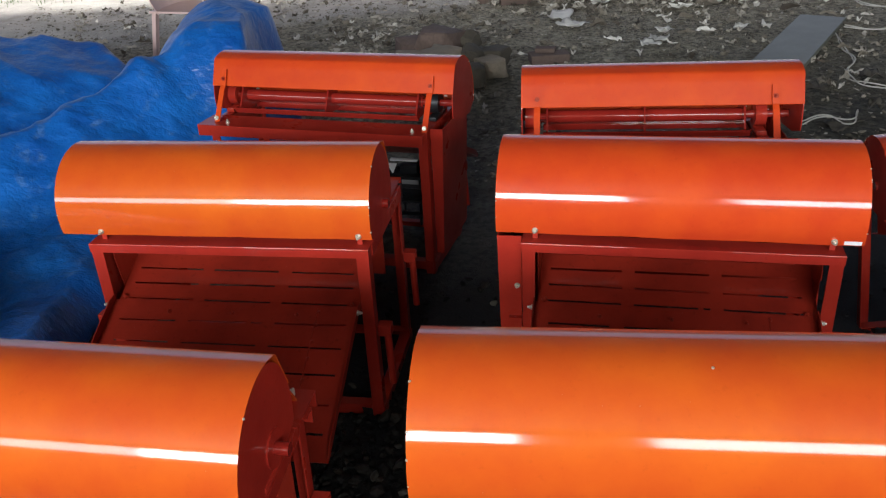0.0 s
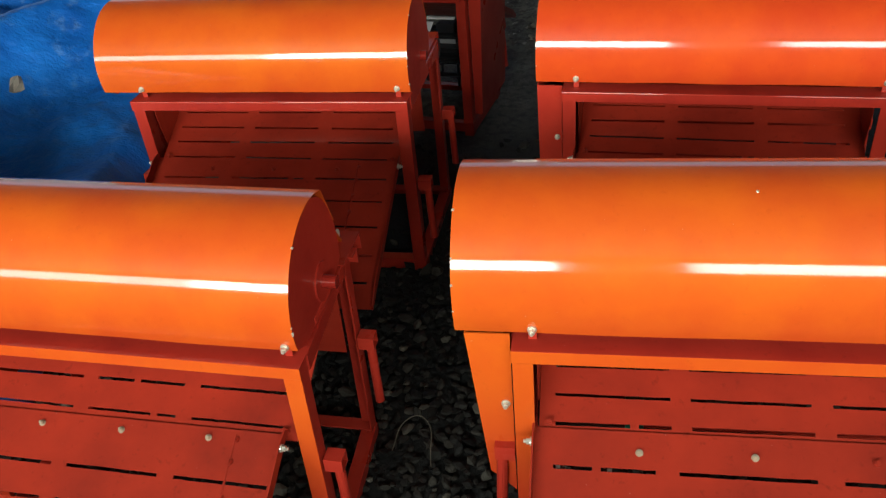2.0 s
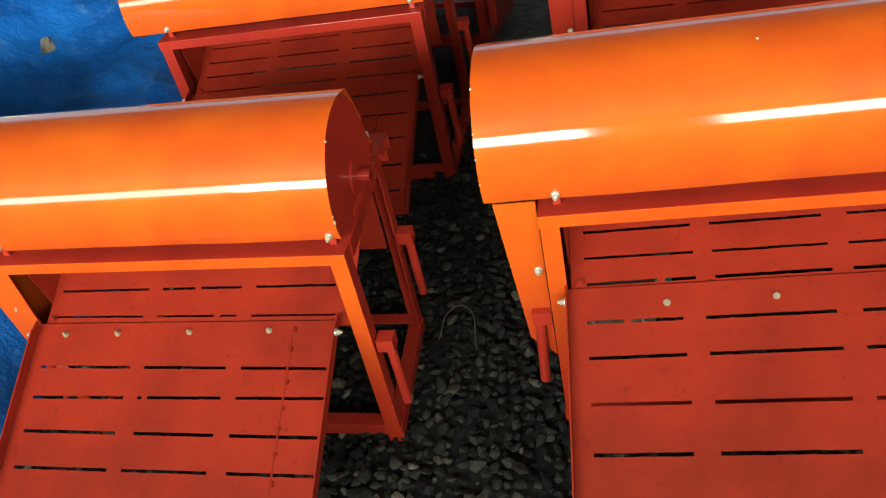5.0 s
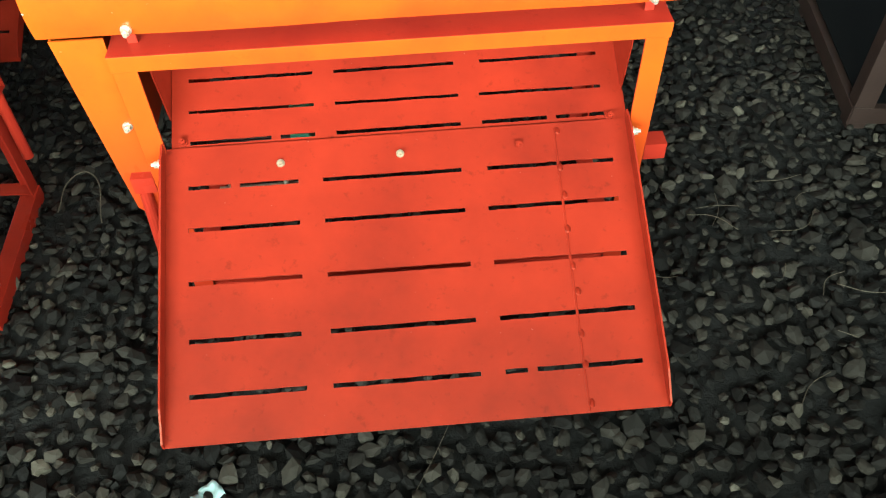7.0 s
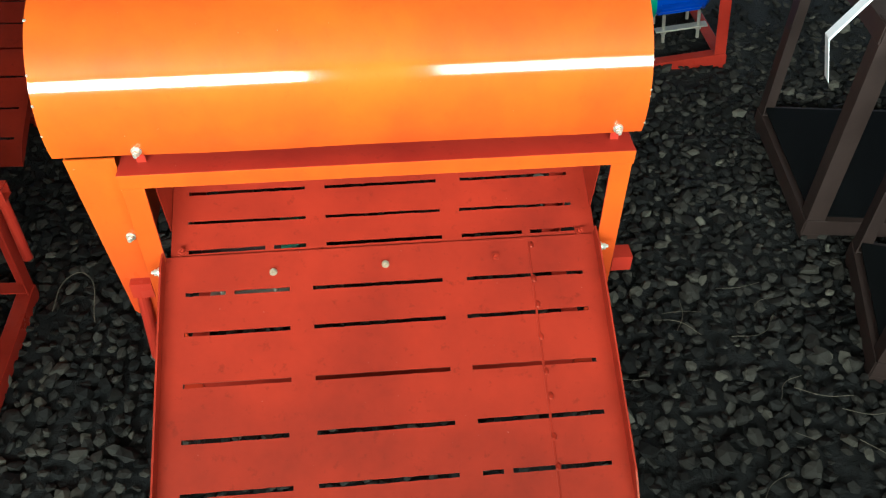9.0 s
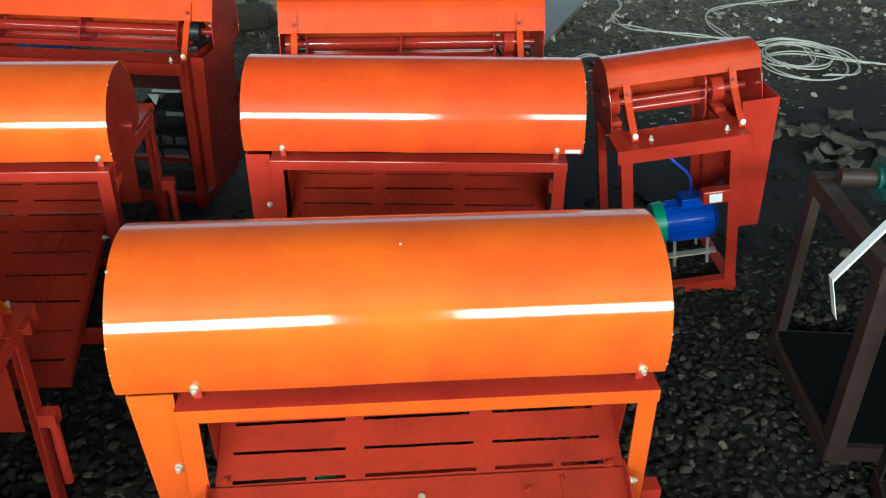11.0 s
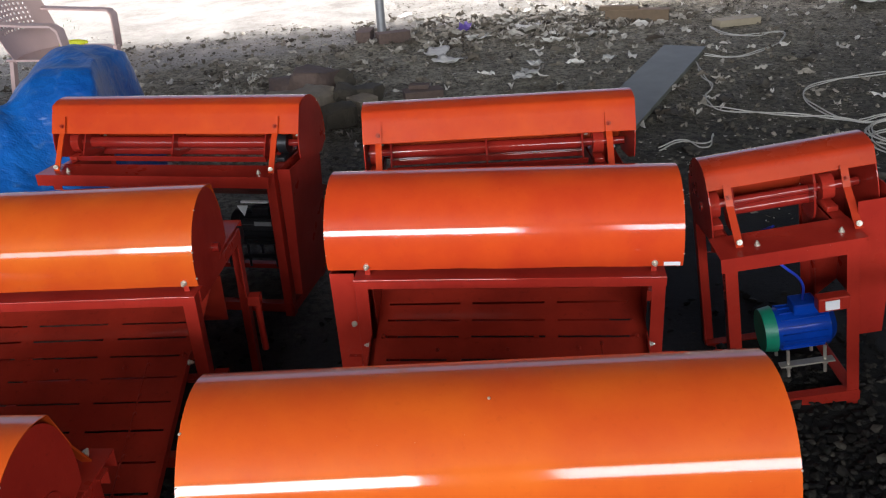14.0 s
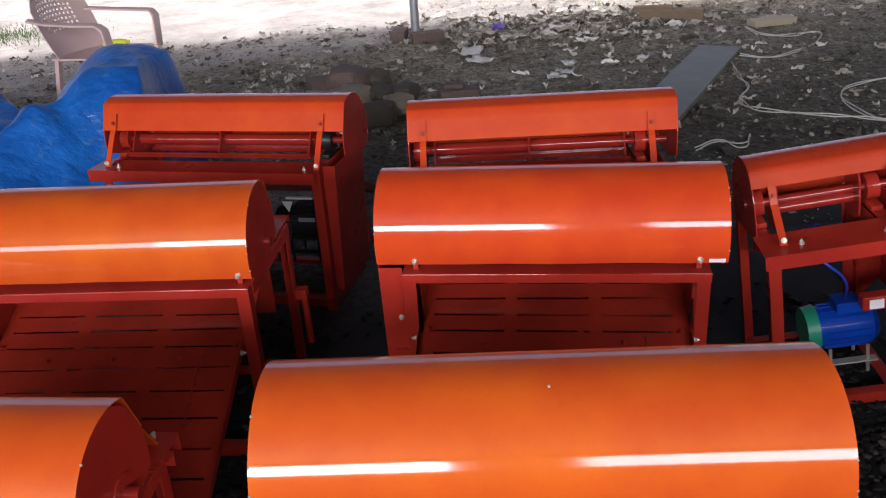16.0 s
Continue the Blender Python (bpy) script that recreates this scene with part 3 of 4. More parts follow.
        for f, y in ((0.073, 0.018), (0.92, 0.014)):
            p = Vector((W * f, y, 0.353 + y * LIFT))
            shared("bolt", PAINTED_BOLT_MESH, t, along(p, p + up))
        for x, s in ((0.030, -1), (W - tray_side + 0.002, 1)):
            shared("bolt", BOLT_MESH, t, along((x + s * 0.001, -0.028, 0.362), (x + s, -0.028, 0.362)))
    # side sheets between legs and sieve
    for x in (0.037, W - 0.039) if right_sheet else (0.037,):
        ring = [(x, 0.055, 0.375), (x, 0.33, 0.50), (x, 0.33, ZT - 0.006), (x, 0.040, ZT - 0.006), (x, 0.040, 0.47)]
        part("side_sheet", prism(bmesh.new(), ring, (0, 0, 0), (0.002, 0, 0)), SHEET, t)
    # sheet that closes the chamber behind the sieve
    if back:
        part("back_sheet", box(bmesh.new(), (0.036, 0.302, 0.30), (W - 0.036, 0.305, ZT - 0.006)), SHEET, t)
    # threshing drum: a tube with three-cornered plates that carry the beater bars
    small = W < 0.6
    DR, zc = (0.098, 0.592) if not small else (0.078, 0.566)
    drum = part("drum_shaft", rod(bmesh.new(), (-0.07, HY, 0.592), (W + (0.024 if over < 0 else 0.012), HY, 0.592), 0.013, 20), DRUM, t, "red drum shaft", 30)
    corner = [(HY + DR * math.cos(radians(a)), zc + DR * math.sin(radians(a))) for a in (-28, 92, 212)]
    for x in (0.064, W - 0.068) if small else (0.075, W * 0.5, W - 0.075):
        if small:
            ring = [(x, HY + 0.055 * math.copysign(abs(math.cos(a)) ** 0.6, math.cos(a)), zc + 0.02 + DR * math.copysign(abs(math.sin(a)) ** 0.6, math.sin(a))) for a in np.linspace(0, 2 * math.pi, 33)[:-1]]
        else:
            ring = [(x, y + w * (p - y), z + w * (q - z)) for k, (y, z) in enumerate(corner) for (p, q), w in ((corner[k - 1], 0.14), (corner[(k + 1) % 3], 0.14))]
        part("drum_plate", prism(bmesh.new(), ring, (-0.003, 0, 0), (0.003, 0, 0)), DRUM, drum)
    part("drum_tube", rod(bmesh.new(), (0.066, HY, zc), (W - 0.07, HY, zc), 0.016 if small else 0.021, 20), DRUM, drum, "", 30)
    for k, (y, z) in enumerate(() if small else corner):
        a = radians(-28 + 120 * k)
        part("drum_bar", angle_iron(bmesh.new(), (0.062, y, z), (W - 0.062, y, z), (0, -math.sin(a), math.cos(a)), (0, -math.cos(a), -math.sin(a)), 0.024, 0.004), DRUM, drum)
    for x in (0.02, W - 0.02):
        bm = box(bmesh.new(), (x - 0.016, HY - 0.062, ZT), (x + 0.016, HY + 0.062, ZT + 0.016), 0.003)
        rod(bm, (x - 0.017, HY, 0.592), (x + 0.017, HY, 0.592), 0.038, 22)
        dark = pulley or (motor is DARK and x < 0.1)
        part("bearing", bm, DARK if dark else fr, t, "dark cast bearing block" if dark else "", 30)
    if pulley:
        part("drive_pulley", rod(bmesh.new(), (W - 0.03, D + 0.03, 0.50), (W - 0.005, D + 0.03, 0.50), 0.030, 28), DARK, t, "oily black drive pulley", 30)
        part("belt_tensioner", box(bmesh.new(), (W - 0.05, D + 0.012, 0.40), (W - 0.01, D + 0.04, 0.47), 0.006), DARK, t, "oily black tensioner block")
    # feed table with its lip, and the two straps that hold the flap
    bm = box(bmesh.new(), (0.0, 0.292, ZT + 0.003), (W + over, D + 0.052, ZT + 0.006))
    box(bm, (0.0, D + 0.049, ZT - 0.035), (W + over, D + 0.052, ZT + 0.0029))
    part("feed_table", bm, fr, t, "folded red feed table")
    for x in (0.003, W - 0.043):
        path = [(0.372, ZT + 0.006), (0.304, 0.646 + hood_lift), (0.290, 0.660 + hood_lift), (0.266, 0.714 + hood_lift)]
        bm = bmesh.new()
        pts = [[(x + dx, y, z) for dx in (-0.010, 0.010)] for y, z in path]
        grid_sheet(bm, pts, lambda i, j: True, (0, 0.004, 0.002))
        part("flap_strap", bm, hood_mat or HOOD, t)
        shared("bolt", PAINTED_BOLT_MESH, t, along((x, 0.284, 0.684 + hood_lift), (x, 1.2, 1.09 + hood_lift)))
        shared("bolt", BOLT_MESH, t, along((x, 0.374, ZT + 0.022), (x, 1.0, ZT + 0.2)))
        shared("bolt", BOLT_MESH, t, pose(x + 0.045 * (1 if x < 0.1 else -1), 0.375, ZT + 0.007))
    if motor:
        add_motor(t, MOTOR if motor is True else motor, 0.10 if motor is DARK else 0.0)
    return t


def add_motor(t, MOTOR, raised=0.0):
    """Motor on its slung bracket behind the guard, with fan cover, switch box and cable."""
    y, z, xa, xb = 0.235, 0.185 + raised, 0.045, 0.225
    metal = DARK if MOTOR is DARK else BOLT
    body = part("motor_body", rod(bmesh.new(), (xa, y, z), (xb - 0.03, y, z), 0.062, 28), MOTOR, t, "glossy enamelled electric motor", 30)
    for k in range(18):
        a = radians(20 * k)
        m = Matrix.Translation((0, y, z)) @ Matrix.Rotation(a, 4, "X")
        part("fin", box(bmesh.new(), (xa + 0.012, -0.0015, 0.060), (xb - 0.045, 0.0015, 0.068), 0, m), MOTOR, body)
    part("end_bell", rod(bmesh.new(), (xa - 0.02, y, z), (xa, y, z), 0.045, 24, 0.066), MOTOR, t, "", 30)
    part("fan_cover", rod(bmesh.new(), (xb - 0.03, y, z), (xb + 0.005, y, z), 0.070, 28, 0.064), DARK if MOTOR is DARK else GREEN, t, "round plastic fan cover", 30)
    part("terminal_box", box(bmesh.new(), (xa + 0.03, y - 0.02, z + 0.06), (xa + 0.10, y + 0.045, z + 0.095), 0.005), MOTOR, t)
    for x in (xa + 0.02, xb - 0.055):
        for yy in (y - 0.055, y + 0.06):
            part("mounting_stud", rod(bmesh.new(), (x, yy, z - 0.135), (x, yy, z - 0.045), 0.005, 10), metal, t)
            part("nut", rod(bmesh.new(), (x, yy, z - 0.105), (x, yy, z - 0.097), 0.009, 6), metal, t)
    bm = bmesh.new()
    for yy in (y - 0.055, y + 0.06):
        box(bm, (xa - 0.005, yy - 0.014, z - 0.095), (xb - 0.03, yy + 0.014, z - 0.090), 0.001)
    part("motor_bracket", bm, metal, t, "metal motor bracket")
    if MOTOR is DARK:
        # bright strips and a grey plate put in for the glints on the motor
        part("glint_strip", box(bmesh.new(), (xa + 0.02, y + 0.05, z + 0.118), (xa + 0.125, y + 0.066, z + 0.126), 0.002), PALE_BAR, t, "bright strip standing in for a glint")
        part("glint_strip", prism(bmesh.new(), [(xa + 0.10, y + 0.06, z + 0.108), (xa + 0.142, y + 0.06, z + 0.108), (xa + 0.118, y + 0.06, z + 0.068)], (0, 0, 0), (0, 0.004, 0)), PALE_BAR, t, "bright strip standing in for a glint")
        part("glint_plate", box(bmesh.new(), (xa + 0.02, y + 0.062, z + 0.030), (xa + 0.085, y + 0.066, z + 0.046), 0.001), POLE, t, "grey plate standing in for a glint")
    if MOTOR is DARK or MOTOR is PRIMER:
        return
    sw = part("switch_box", box(bmesh.new(), (0.03, 0.355, 0.315), (0.115, 0.392, 0.357), 0.004), RED_AND_SHADE, t, "small red switch box with white face")
    part("switch_face", box(bmesh.new(), (0.06, 0.3925, 0.322), (0.098, 0.396, 0.350), 0.001), LABEL, sw)
    cv = bpy.data.curves.new("cable", "CURVE")
    cv.dimensions, cv.bevel_depth, cv.bevel_resolution = "3D", 0.004, 3
    sp = cv.splines.new("BEZIER")
    pts = [(0.11, 0.25, 0.275), (0.13, 0.30, 0.37), (0.20, 0.33, 0.46), (0.24, 0.25, 0.50), (0.17, 0.2, 0.505)]
    sp.bezier_points.add(len(pts) - 1)
    for bp, p in zip(sp.bezier_points, pts):
        bp.co, bp.handle_left_type, bp.handle_right_type = p, "AUTO", "AUTO"
    cv.materials.append(WIRE)
    new("cable", cv).parent = t


def light_fronts(ob):
    """Colours the faces that look to the front orange, for the light that falls on them."""
    ob.data.materials.append(LIT_ORANGE)
    for p in ob.data.polygons:
        if p.normal.y < -0.7:
            p.material_index = 1


def placed(x, y, z, yaw):
    return pose(x, y, z, 0, 0, yaw)


b_machine = thresher(placed(0.055, 0.998, 0.0, -6.61), "glossy orange thresher with sloping slotted red tray on gravel", seed=2, motor=PRIMER, rods="left", hood_x=(-0.092, 0.013), front_lit=True, guard_mat=LIT_ORANGE, gtop=0.552)
thresher(pose(-1.037, 1.119, 0.012, 0, 0.8, -9.0) @ Matrix.Scale(0.955, 4), "orange thresher with red disc end beside the blue tarpaulin", seed=5, D=0.36, rear_in=0.018, front_lit=True, guard_mat=LIT_ORANGE, gtop=0.552, rows=(-0.337, -0.272, -0.205, -0.141, -0.081), bolts=(0.129, 0.291, 0.507, 0.736), by=-0.014, dull_from=0.74, right_sheet=False,
         cuts=[(0.06, 0.276), (0.308, 0.495), (0.528, 0.714)], sieve_rows=(0.024, 0.079, 0.13, 0.18, 0.225), tray_side=0.058, hood_x=(-0.085, -0.006))
thresher(placed(-0.953, 2.095, -0.01, -8.5), "orange thresher standing against the blue tarpaulin", seed=7, bright_bolts=False, right_sheet=False, guard=False, pulley=True, D=0.43, fr=RED_AND_SHADE)
d_machine = thresher(placed(0.2214, 1.987, -0.014, -11.3), "orange thresher whose hood sits raised above its red frame", seed=9, bright_bolts=False, hood_lift=0.0, hood_x=(-0.07, 0.042), fr=RED_AND_SHADE, hood_mat=DIM_ORANGE, gw=0.068, taper=0.9, gz=0.16)
thresher(placed(0.068, 3.161, 0.010, 180 - 17.2), "orange thresher turned to show its open feed side and drum", W=0.863, seed=11, fr=RED_AND_SHADE, hood_mat=DIM_ORANGE, over=0.02, gw=0.05, hood_x=(-0.078, 0.008), gz=0.06, motor=DARK, back=False)
thresher(placed(1.087, 2.83, 0.022, 180 - 6.54), "orange thresher turned to show feed flap, near a steel plank", W=0.776, seed=13, fr=RED_AND_SHADE, hood_mat=DIM_ORANGE, over=0.02, gw=0.05, gz=0.06, back=False)
thresher(pose(1.687, 2.308, 0.01, -0.5, 8.15, 180 - 8.8), "small red thresher with blue motor under its feed table", W=0.353, seed=17, over=0.02, back=False, motor=True, hood_mat=RED_HOOD, fr=RED_AND_SHADE, tray=False, rods=False, sockets=False, D=0.375, gw=0.11, gz=0.2, gtop=0.61, flap=0.045, hood_lift=-0.03)
q = radians(72.8)
fleck = bmesh.new()
bmesh.ops.create_icosphere(fleck, subdivisions=1, radius=0.0028, matrix=Matrix.Translation((0.364, HY - HR * math.cos(q), HZ + HR * math.sin(q))) @ Matrix.Diagonal((1.0, 1.4, 0.6, 1)))
part("weld_spatter", fleck, BOLT, b_machine, "bright fleck of weld spatter")
# a dab of white filler on the raised hood's corner
bm = bmesh.new()
pts = [[(0.783 - 0.005 + 0.04 * k / 5, HY - (HR + 0.0015) * math.cos(radians(q)), HZ + (HR + 0.0015) * math.sin(radians(q))) for k in range(6)] for q in (-16, -14.5, -12.5 + 0.5)]
part("white_filler_dab", grid_sheet(bm, pts, lambda i, j: True, (0, 0.001, 0)), LABEL, d_machine, "white filler dab")


# ---- bare frames in primer ----
def bare_frame(m, label, W=0.8, D=0.47, H=0.54, pipe=True, shelf=True):
    t = thing("machine_frame", m, label, "frame", "unpainted frames")
    for x, y, u, v in ((0, 0, 1, 1), (W, 0, -1, 1), (0, D, 1, -1), (W, D, -1, -1)):
        part("leg", angle_iron(bmesh.new(), (x, y, -0.02), (x, y, H), (u, 0, 0), (0, v, 0), 0.042), PRIMER, t)
    for x, u in ((-0.003, 1), (W + 0.003, -1)):
        for z in (H, 0.045):
            part("side_rail", angle_iron(bmesh.new(), (x, 0.0, z), (x, D, z), (u, 0, 0), (0, 0, -1), 0.042), PRIMER, t)
    for y, v in ((-0.003, 1), (D + 0.003, -1)):
        for z in (H + 0.003, 0.048):
            part("cross_rail", angle_iron(bmesh.new(), (0, y, z), (W, y, z), (0, v, 0), (0, 0, -1), 0.042), PRIMER, t)
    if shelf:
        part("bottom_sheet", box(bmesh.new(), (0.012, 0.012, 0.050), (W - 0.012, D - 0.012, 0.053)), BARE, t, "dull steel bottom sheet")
    if pipe:
        bm = rod(bmesh.new(), (0.03, D - 0.09, H + 0.03), (W - 0.1, D - 0.09, H + 0.03), 0.022, 20)
        part("shaft_pipe", bm, PRIMER, t, "brown pipe shaft", 30)
        bm = rod(bmesh.new(), (0.125, D - 0.09, H + 0.03), (0.15, D - 0.09, H + 0.03), 0.055, 26)
        rod(bm, (0.115, D - 0.09, H + 0.03), (0.16, D - 0.09, H + 0.03), 0.034, 22)
        box(bm, (0.118, D - 0.16, H + 0.004), (0.157, D - 0.02, H + 0.018), 0.004)
        part("bearing", bm, TEAL, t, "dark teal cast bearing housing", 30)
        bm = bmesh.new()
        path = [(-0.113, -0.075, 0.465), (-0.143, -0.08, 0.557), (-0.04, -0.06, 0.70), (0.10, -0.03, 0.86)]
        pts = [[(x, y - 0.011, z), (x, y + 0.011, z)] for x, y, z in path]
        grid_sheet(bm, pts, lambda i, j: True, (0.003, 0, -0.004))
        part("bent_bar", bm, PALE_BAR, t, "bent pale flat bar")
    return t


bare_frame(placed(1.455, 1.185, 0.0, -14.7), "unpainted brown steel frame with a shaft pipe on gravel")
bare_frame(placed(1.37, 0.775, 0.0, -25.0), "unpainted brown steel frame with dull bottom sheet", D=0.36, pipe=False)


# ---- blue tarpaulin heap ----
def build_tarp():
    nx, ny = 230, 300
    bm_pts = []

    def bell(x, y, cx, cy, rx, ry, h, p=2.0):
        d = (abs((x - cx) / rx) ** p + abs((y - cy) / ry) ** p)
        return h / (1 + d ** 2)

    def height(x, y):
        # heap raised mostly out of view, to block light from the left opening
        back = max(0.0, min(1.0, (-1.25 - x) / 0.45)) * max(0.0, min(1.0, (2.5 - y) / 0.5))
        h = 0.10 * max(0.0, min(1.0, (2.6 - y) / 0.8)) + 0.05 + 0.40 * back * back * (3 - 2 * back)
        h = max(h, bell(x, y, -1.04, 4.18, 0.42, 0.50, 0.60, 2.6))
        h = max(h, bell(x, y, -2.35, 4.45, 0.75, 0.6, 0.44))
        h = max(h, bell(x, y, -2.9, 3.2, 1.2, 0.8, 0.36))
        # sagging ridge from the high end down towards the near corner, with a long slack flank on its near side
        s = max(0.0, min(1.25, ((x + 1.05) * -0.7071 + (y - 4.12) * -0.7071) / 1.77))
        rx, ry = -1.05 - 1.25 * s + 0.10 * math.sin(3.1 * s), 4.12 - 1.25 * s
        side = (x - rx) * 0.7071 - (y - ry) * 0.7071
        w = 0.85 if side > 0 else 0.42
        tent = (0.60 - 0.13 * s) * max(0.0, 1 - math.hypot(x - rx, y - ry) / w) ** (1.7 if side > 0 else 0.85)
        k = max(0.0, 0.07 - abs(h - tent)) / 0.07
        h = max(h, tent) + k * k * 0.018
        return h

    for j in range(ny):
        v = j / (ny - 1)
        row = []
        for i in range(nx):
            u = i / (nx - 1)
            y = 0.95 + v * 4.02
            right = -1.20 + 0.02 * math.sin(y * 9) + (0.16 if y > 2.7 else 0.4 * (y - 2.3)) * min(1, (y - 2.3)) + 0.23 * max(0.0, min(1.0, (y - 2.9) / 1.0))
            right = right if y > 2.3 else -1.20 + 0.02 * math.sin(y * 9) + 0.04 * math.sin(y * 5) * min(1.0, 2.3 - y)
            right = min(right, -0.70) + 0.022 * math.sin(y * 15 + 2 * math.sin(y * 4))
            x = -4.3 + u * (right + 4.3)
            edge = max(0.0, min(1.0, (right - x) / 0.09)) * min(1.0, (y - 0.95) / 0.30 + 0.02) * min(1.0, (4.97 - y) / 0.3 + 0.02)
            h = height(x, y)
            p = Vector((x * 2.2, y * 2.2, 1.7))
            q = Vector((0.8 * x + 0.6 * y, 0.45 * (0.8 * y - 0.6 * x), 2.0))
            crease = lambda k, s: 1 - 2.4 * abs(noise.noise(q * k + Vector((s, s, s))))  # noqa: E731
            folds = 0.065 * crease(1.3, 0.3) + 0.034 * crease(3.4, 5.1) + min(1.0, max(0.0, (right - x - 0.08) / 0.25)) * (0.020 * crease(8.5, 9.4) * max(0, 0.25 + noise.noise(p)) + 0.003 * crease(24, 2.2))
            q = Vector((0.35 * x - 0.94 * y, 0.5 * (0.94 * x + 0.35 * y), 5.0))
            folds += 0.034 * crease(1.9, 3.3) + 0.005 * crease(5.2, 6.1) - 0.03
            z = lump(x, y) + 0.02 + max(0.0, edge) ** 0.6 * (h + folds)
            row.append((x, y, max(z, lump(x, y) + 0.008)))
        bm_pts.append(row)
    bm = bmesh.new()
    grid_sheet(bm, bm_pts, lambda i, j: True, (0, 0, -0.004))
    tagged(new("tarpaulin", mesh_of("tarpaulin", bm, TARP, True)), "crumpled blue woven tarpaulin draped over a heap", "tarpaulin")


build_tarp()

CARD = plain("brown_cardboard", (0.20, 0.17, 0.14), 0.9, 0, 0.2, 20)
bm = bmesh.new()
pts = [[(0.048 * a * (1 - 0.3 * b) + 0.03 * b, 0.075 * b, 0.006 * math.sin(5 * a + 3 * b)) for a in (-0.5, -0.2, 0.2, 0.5)] for b in (-0.5, -0.1, 0.2, 0.5)]
grid_sheet(bm, pts, lambda i, j: True, (0, 0, -0.003))
ob = new("cardboard_scrap", mesh_of("cardboard_scrap", bm, CARD))
ob.matrix_world = pose(-1.672, 2.765, 0.338, 28, 12, 50)
tagged(ob, "torn brown cardboard scrap lying on the blue tarpaulin", "scrap")


# ---- plastic chair ----
def build_chair():
    m = pose(-1.54, 5.53, lump(-1.5, 5.5) + 0.005, 0, 0, -109.0)   # the chair looks along its own y
    c = thing("plastic_armchair", m, "faded pink plastic armchair behind the blue tarpaulin", "chair")
    # seat: dished sheet with a rolled front
    pts = [[(x, y, 0.42 - 0.018 * (1 - (x / 0.23) ** 2) * (1 - ((y + 0.0) / 0.24) ** 2) - (0.03 if j == 9 else 0)) for x in np.linspace(-0.235, 0.235, 9)] for j, y in enumerate(np.linspace(-0.22, 0.24, 10))]
    part("seat", grid_sheet(bmesh.new(), pts, lambda i, j: True, (0, 0, -0.012)), CHAIR, c, "", 60)
    # back: curved, pierced with small holes
    nb, mb = 33, 33
    pts = []
    for i in range(mb):
        s = i / (mb - 1)
        row = []
        for j in range(nb):
            a = (j / (nb - 1) - 0.5) * 2
            wide = 0.235 + 0.03 * math.sin(s * math.pi) - 0.05 * max(0, s - 0.75) * 4 * abs(a)
            row.append((a * wide, -0.22 - 0.15 * s + 0.07 * a * a, 0.40 + 0.46 * s - 0.05 * a * a * s))
        pts.append(row)
    hole = lambda i, j: not (10 < i < 29 and 5 < j < 27 and i % 2 and j % 2)  # noqa: E731
    part("backrest", grid_sheet(bmesh.new(), pts, hole, (0, -0.008, 0)), CHAIR, c, "pierced curved backrest", 60)
    for s in (-1, 1):
        # arm, one broad strip that bends down into the front leg
        path = [(s * 0.25, -0.30, 0.66), (s * 0.285, -0.15, 0.645), (s * 0.295, 0.05, 0.635), (s * 0.285, 0.20, 0.63), (s * 0.275, 0.235, 0.60), (s * 0.262, 0.24, 0.50), (s * 0.258, 0.235, 0.40)]
        pts = [[(x - 0.034, y, z), (x, y, z + 0.009), (x + 0.034, y, z)] for x, y, z in path]
        part("armrest", grid_sheet(bmesh.new(), pts, lambda i, j: True, lambda i, j: (0, -0.012 if i > 3 else 0, -0.012)), CHAIR, c, "", 60)
        for y0, y1 in ((0.225, 0.25), (-0.20, -0.29)):
            bm = bmesh.new()
            pts = [[(s * (0.20 + 0.035 * k), y0 + (y1 - y0) * q, 0.415 * (1 - q)) for k in (0, 1)] for q in (0, 0.5, 1)]
            grid_sheet(bm, pts, lambda i, j: True, (0, 0.028, 0))
            part("leg", bm, CHAIR, c)
    return c


build_chair()
bm = bmesh.new()
for k in range(9):
    s = k / 8
    bmesh.ops.create_icosphere(bm, subdivisions=2, radius=0.012 + 0.011 * math.sin(s * math.pi), matrix=Matrix.Translation((0.15 * s - 0.075, 0.02 * math.sin(s * 3), 0.012)))
ob = new("yellow_peel", mesh_of("yellow_peel", bm, YELLOW, True))
ob.matrix_world = pose(-1.50, 5.66, lump(-1.5, 5.5) + 0.437, 0, 0, 12)
tagged(ob, "bright yellow-green fruit lying on the chair seat", "fruit")
bm = box(bmesh.new(), (-0.10, -0.03, 0), (0.10, 0.03, 0.012), 0.004)
ob = new("dark_tool", mesh_of("dark_tool", bm, DARK))
ob.matrix_world = pose(-1.42, 5.42, lump(-1.5, 5.5) + 0.424, 0, 0, 25)
tagged(ob, "flat dark tool lying on the chair seat", "tool")


# ---- pole, bricks, rocks, planks ----
def rock_bm(r, rng, squash=0.75, sub=3):
    bm = bmesh.new()
    bmesh.ops.create_icosphere(bm, subdivisions=sub, radius=1.0)
    off = Vector((rng.uniform(-9, 9), rng.uniform(-9, 9), rng.uniform(-9, 9)))
    cuts = [Vector((rng.gauss(0, 1), rng.gauss(0, 1), rng.gauss(0, 1))).normalized() for _ in range(9)]
    for v in bm.verts:
        p = v.co.copy()
        for c in cuts:
            d = p.dot(c) - 0.58
            if d > 0:
                p -= c * d * 0.85
        p *= 1 + 0.16 * noise.fractal(p * 2.6 + off, 1.0, 2.0, 4)
        v.co = Vector((p.x * r * 1.2, p.y * r, p.z * r * squash))
    return bm


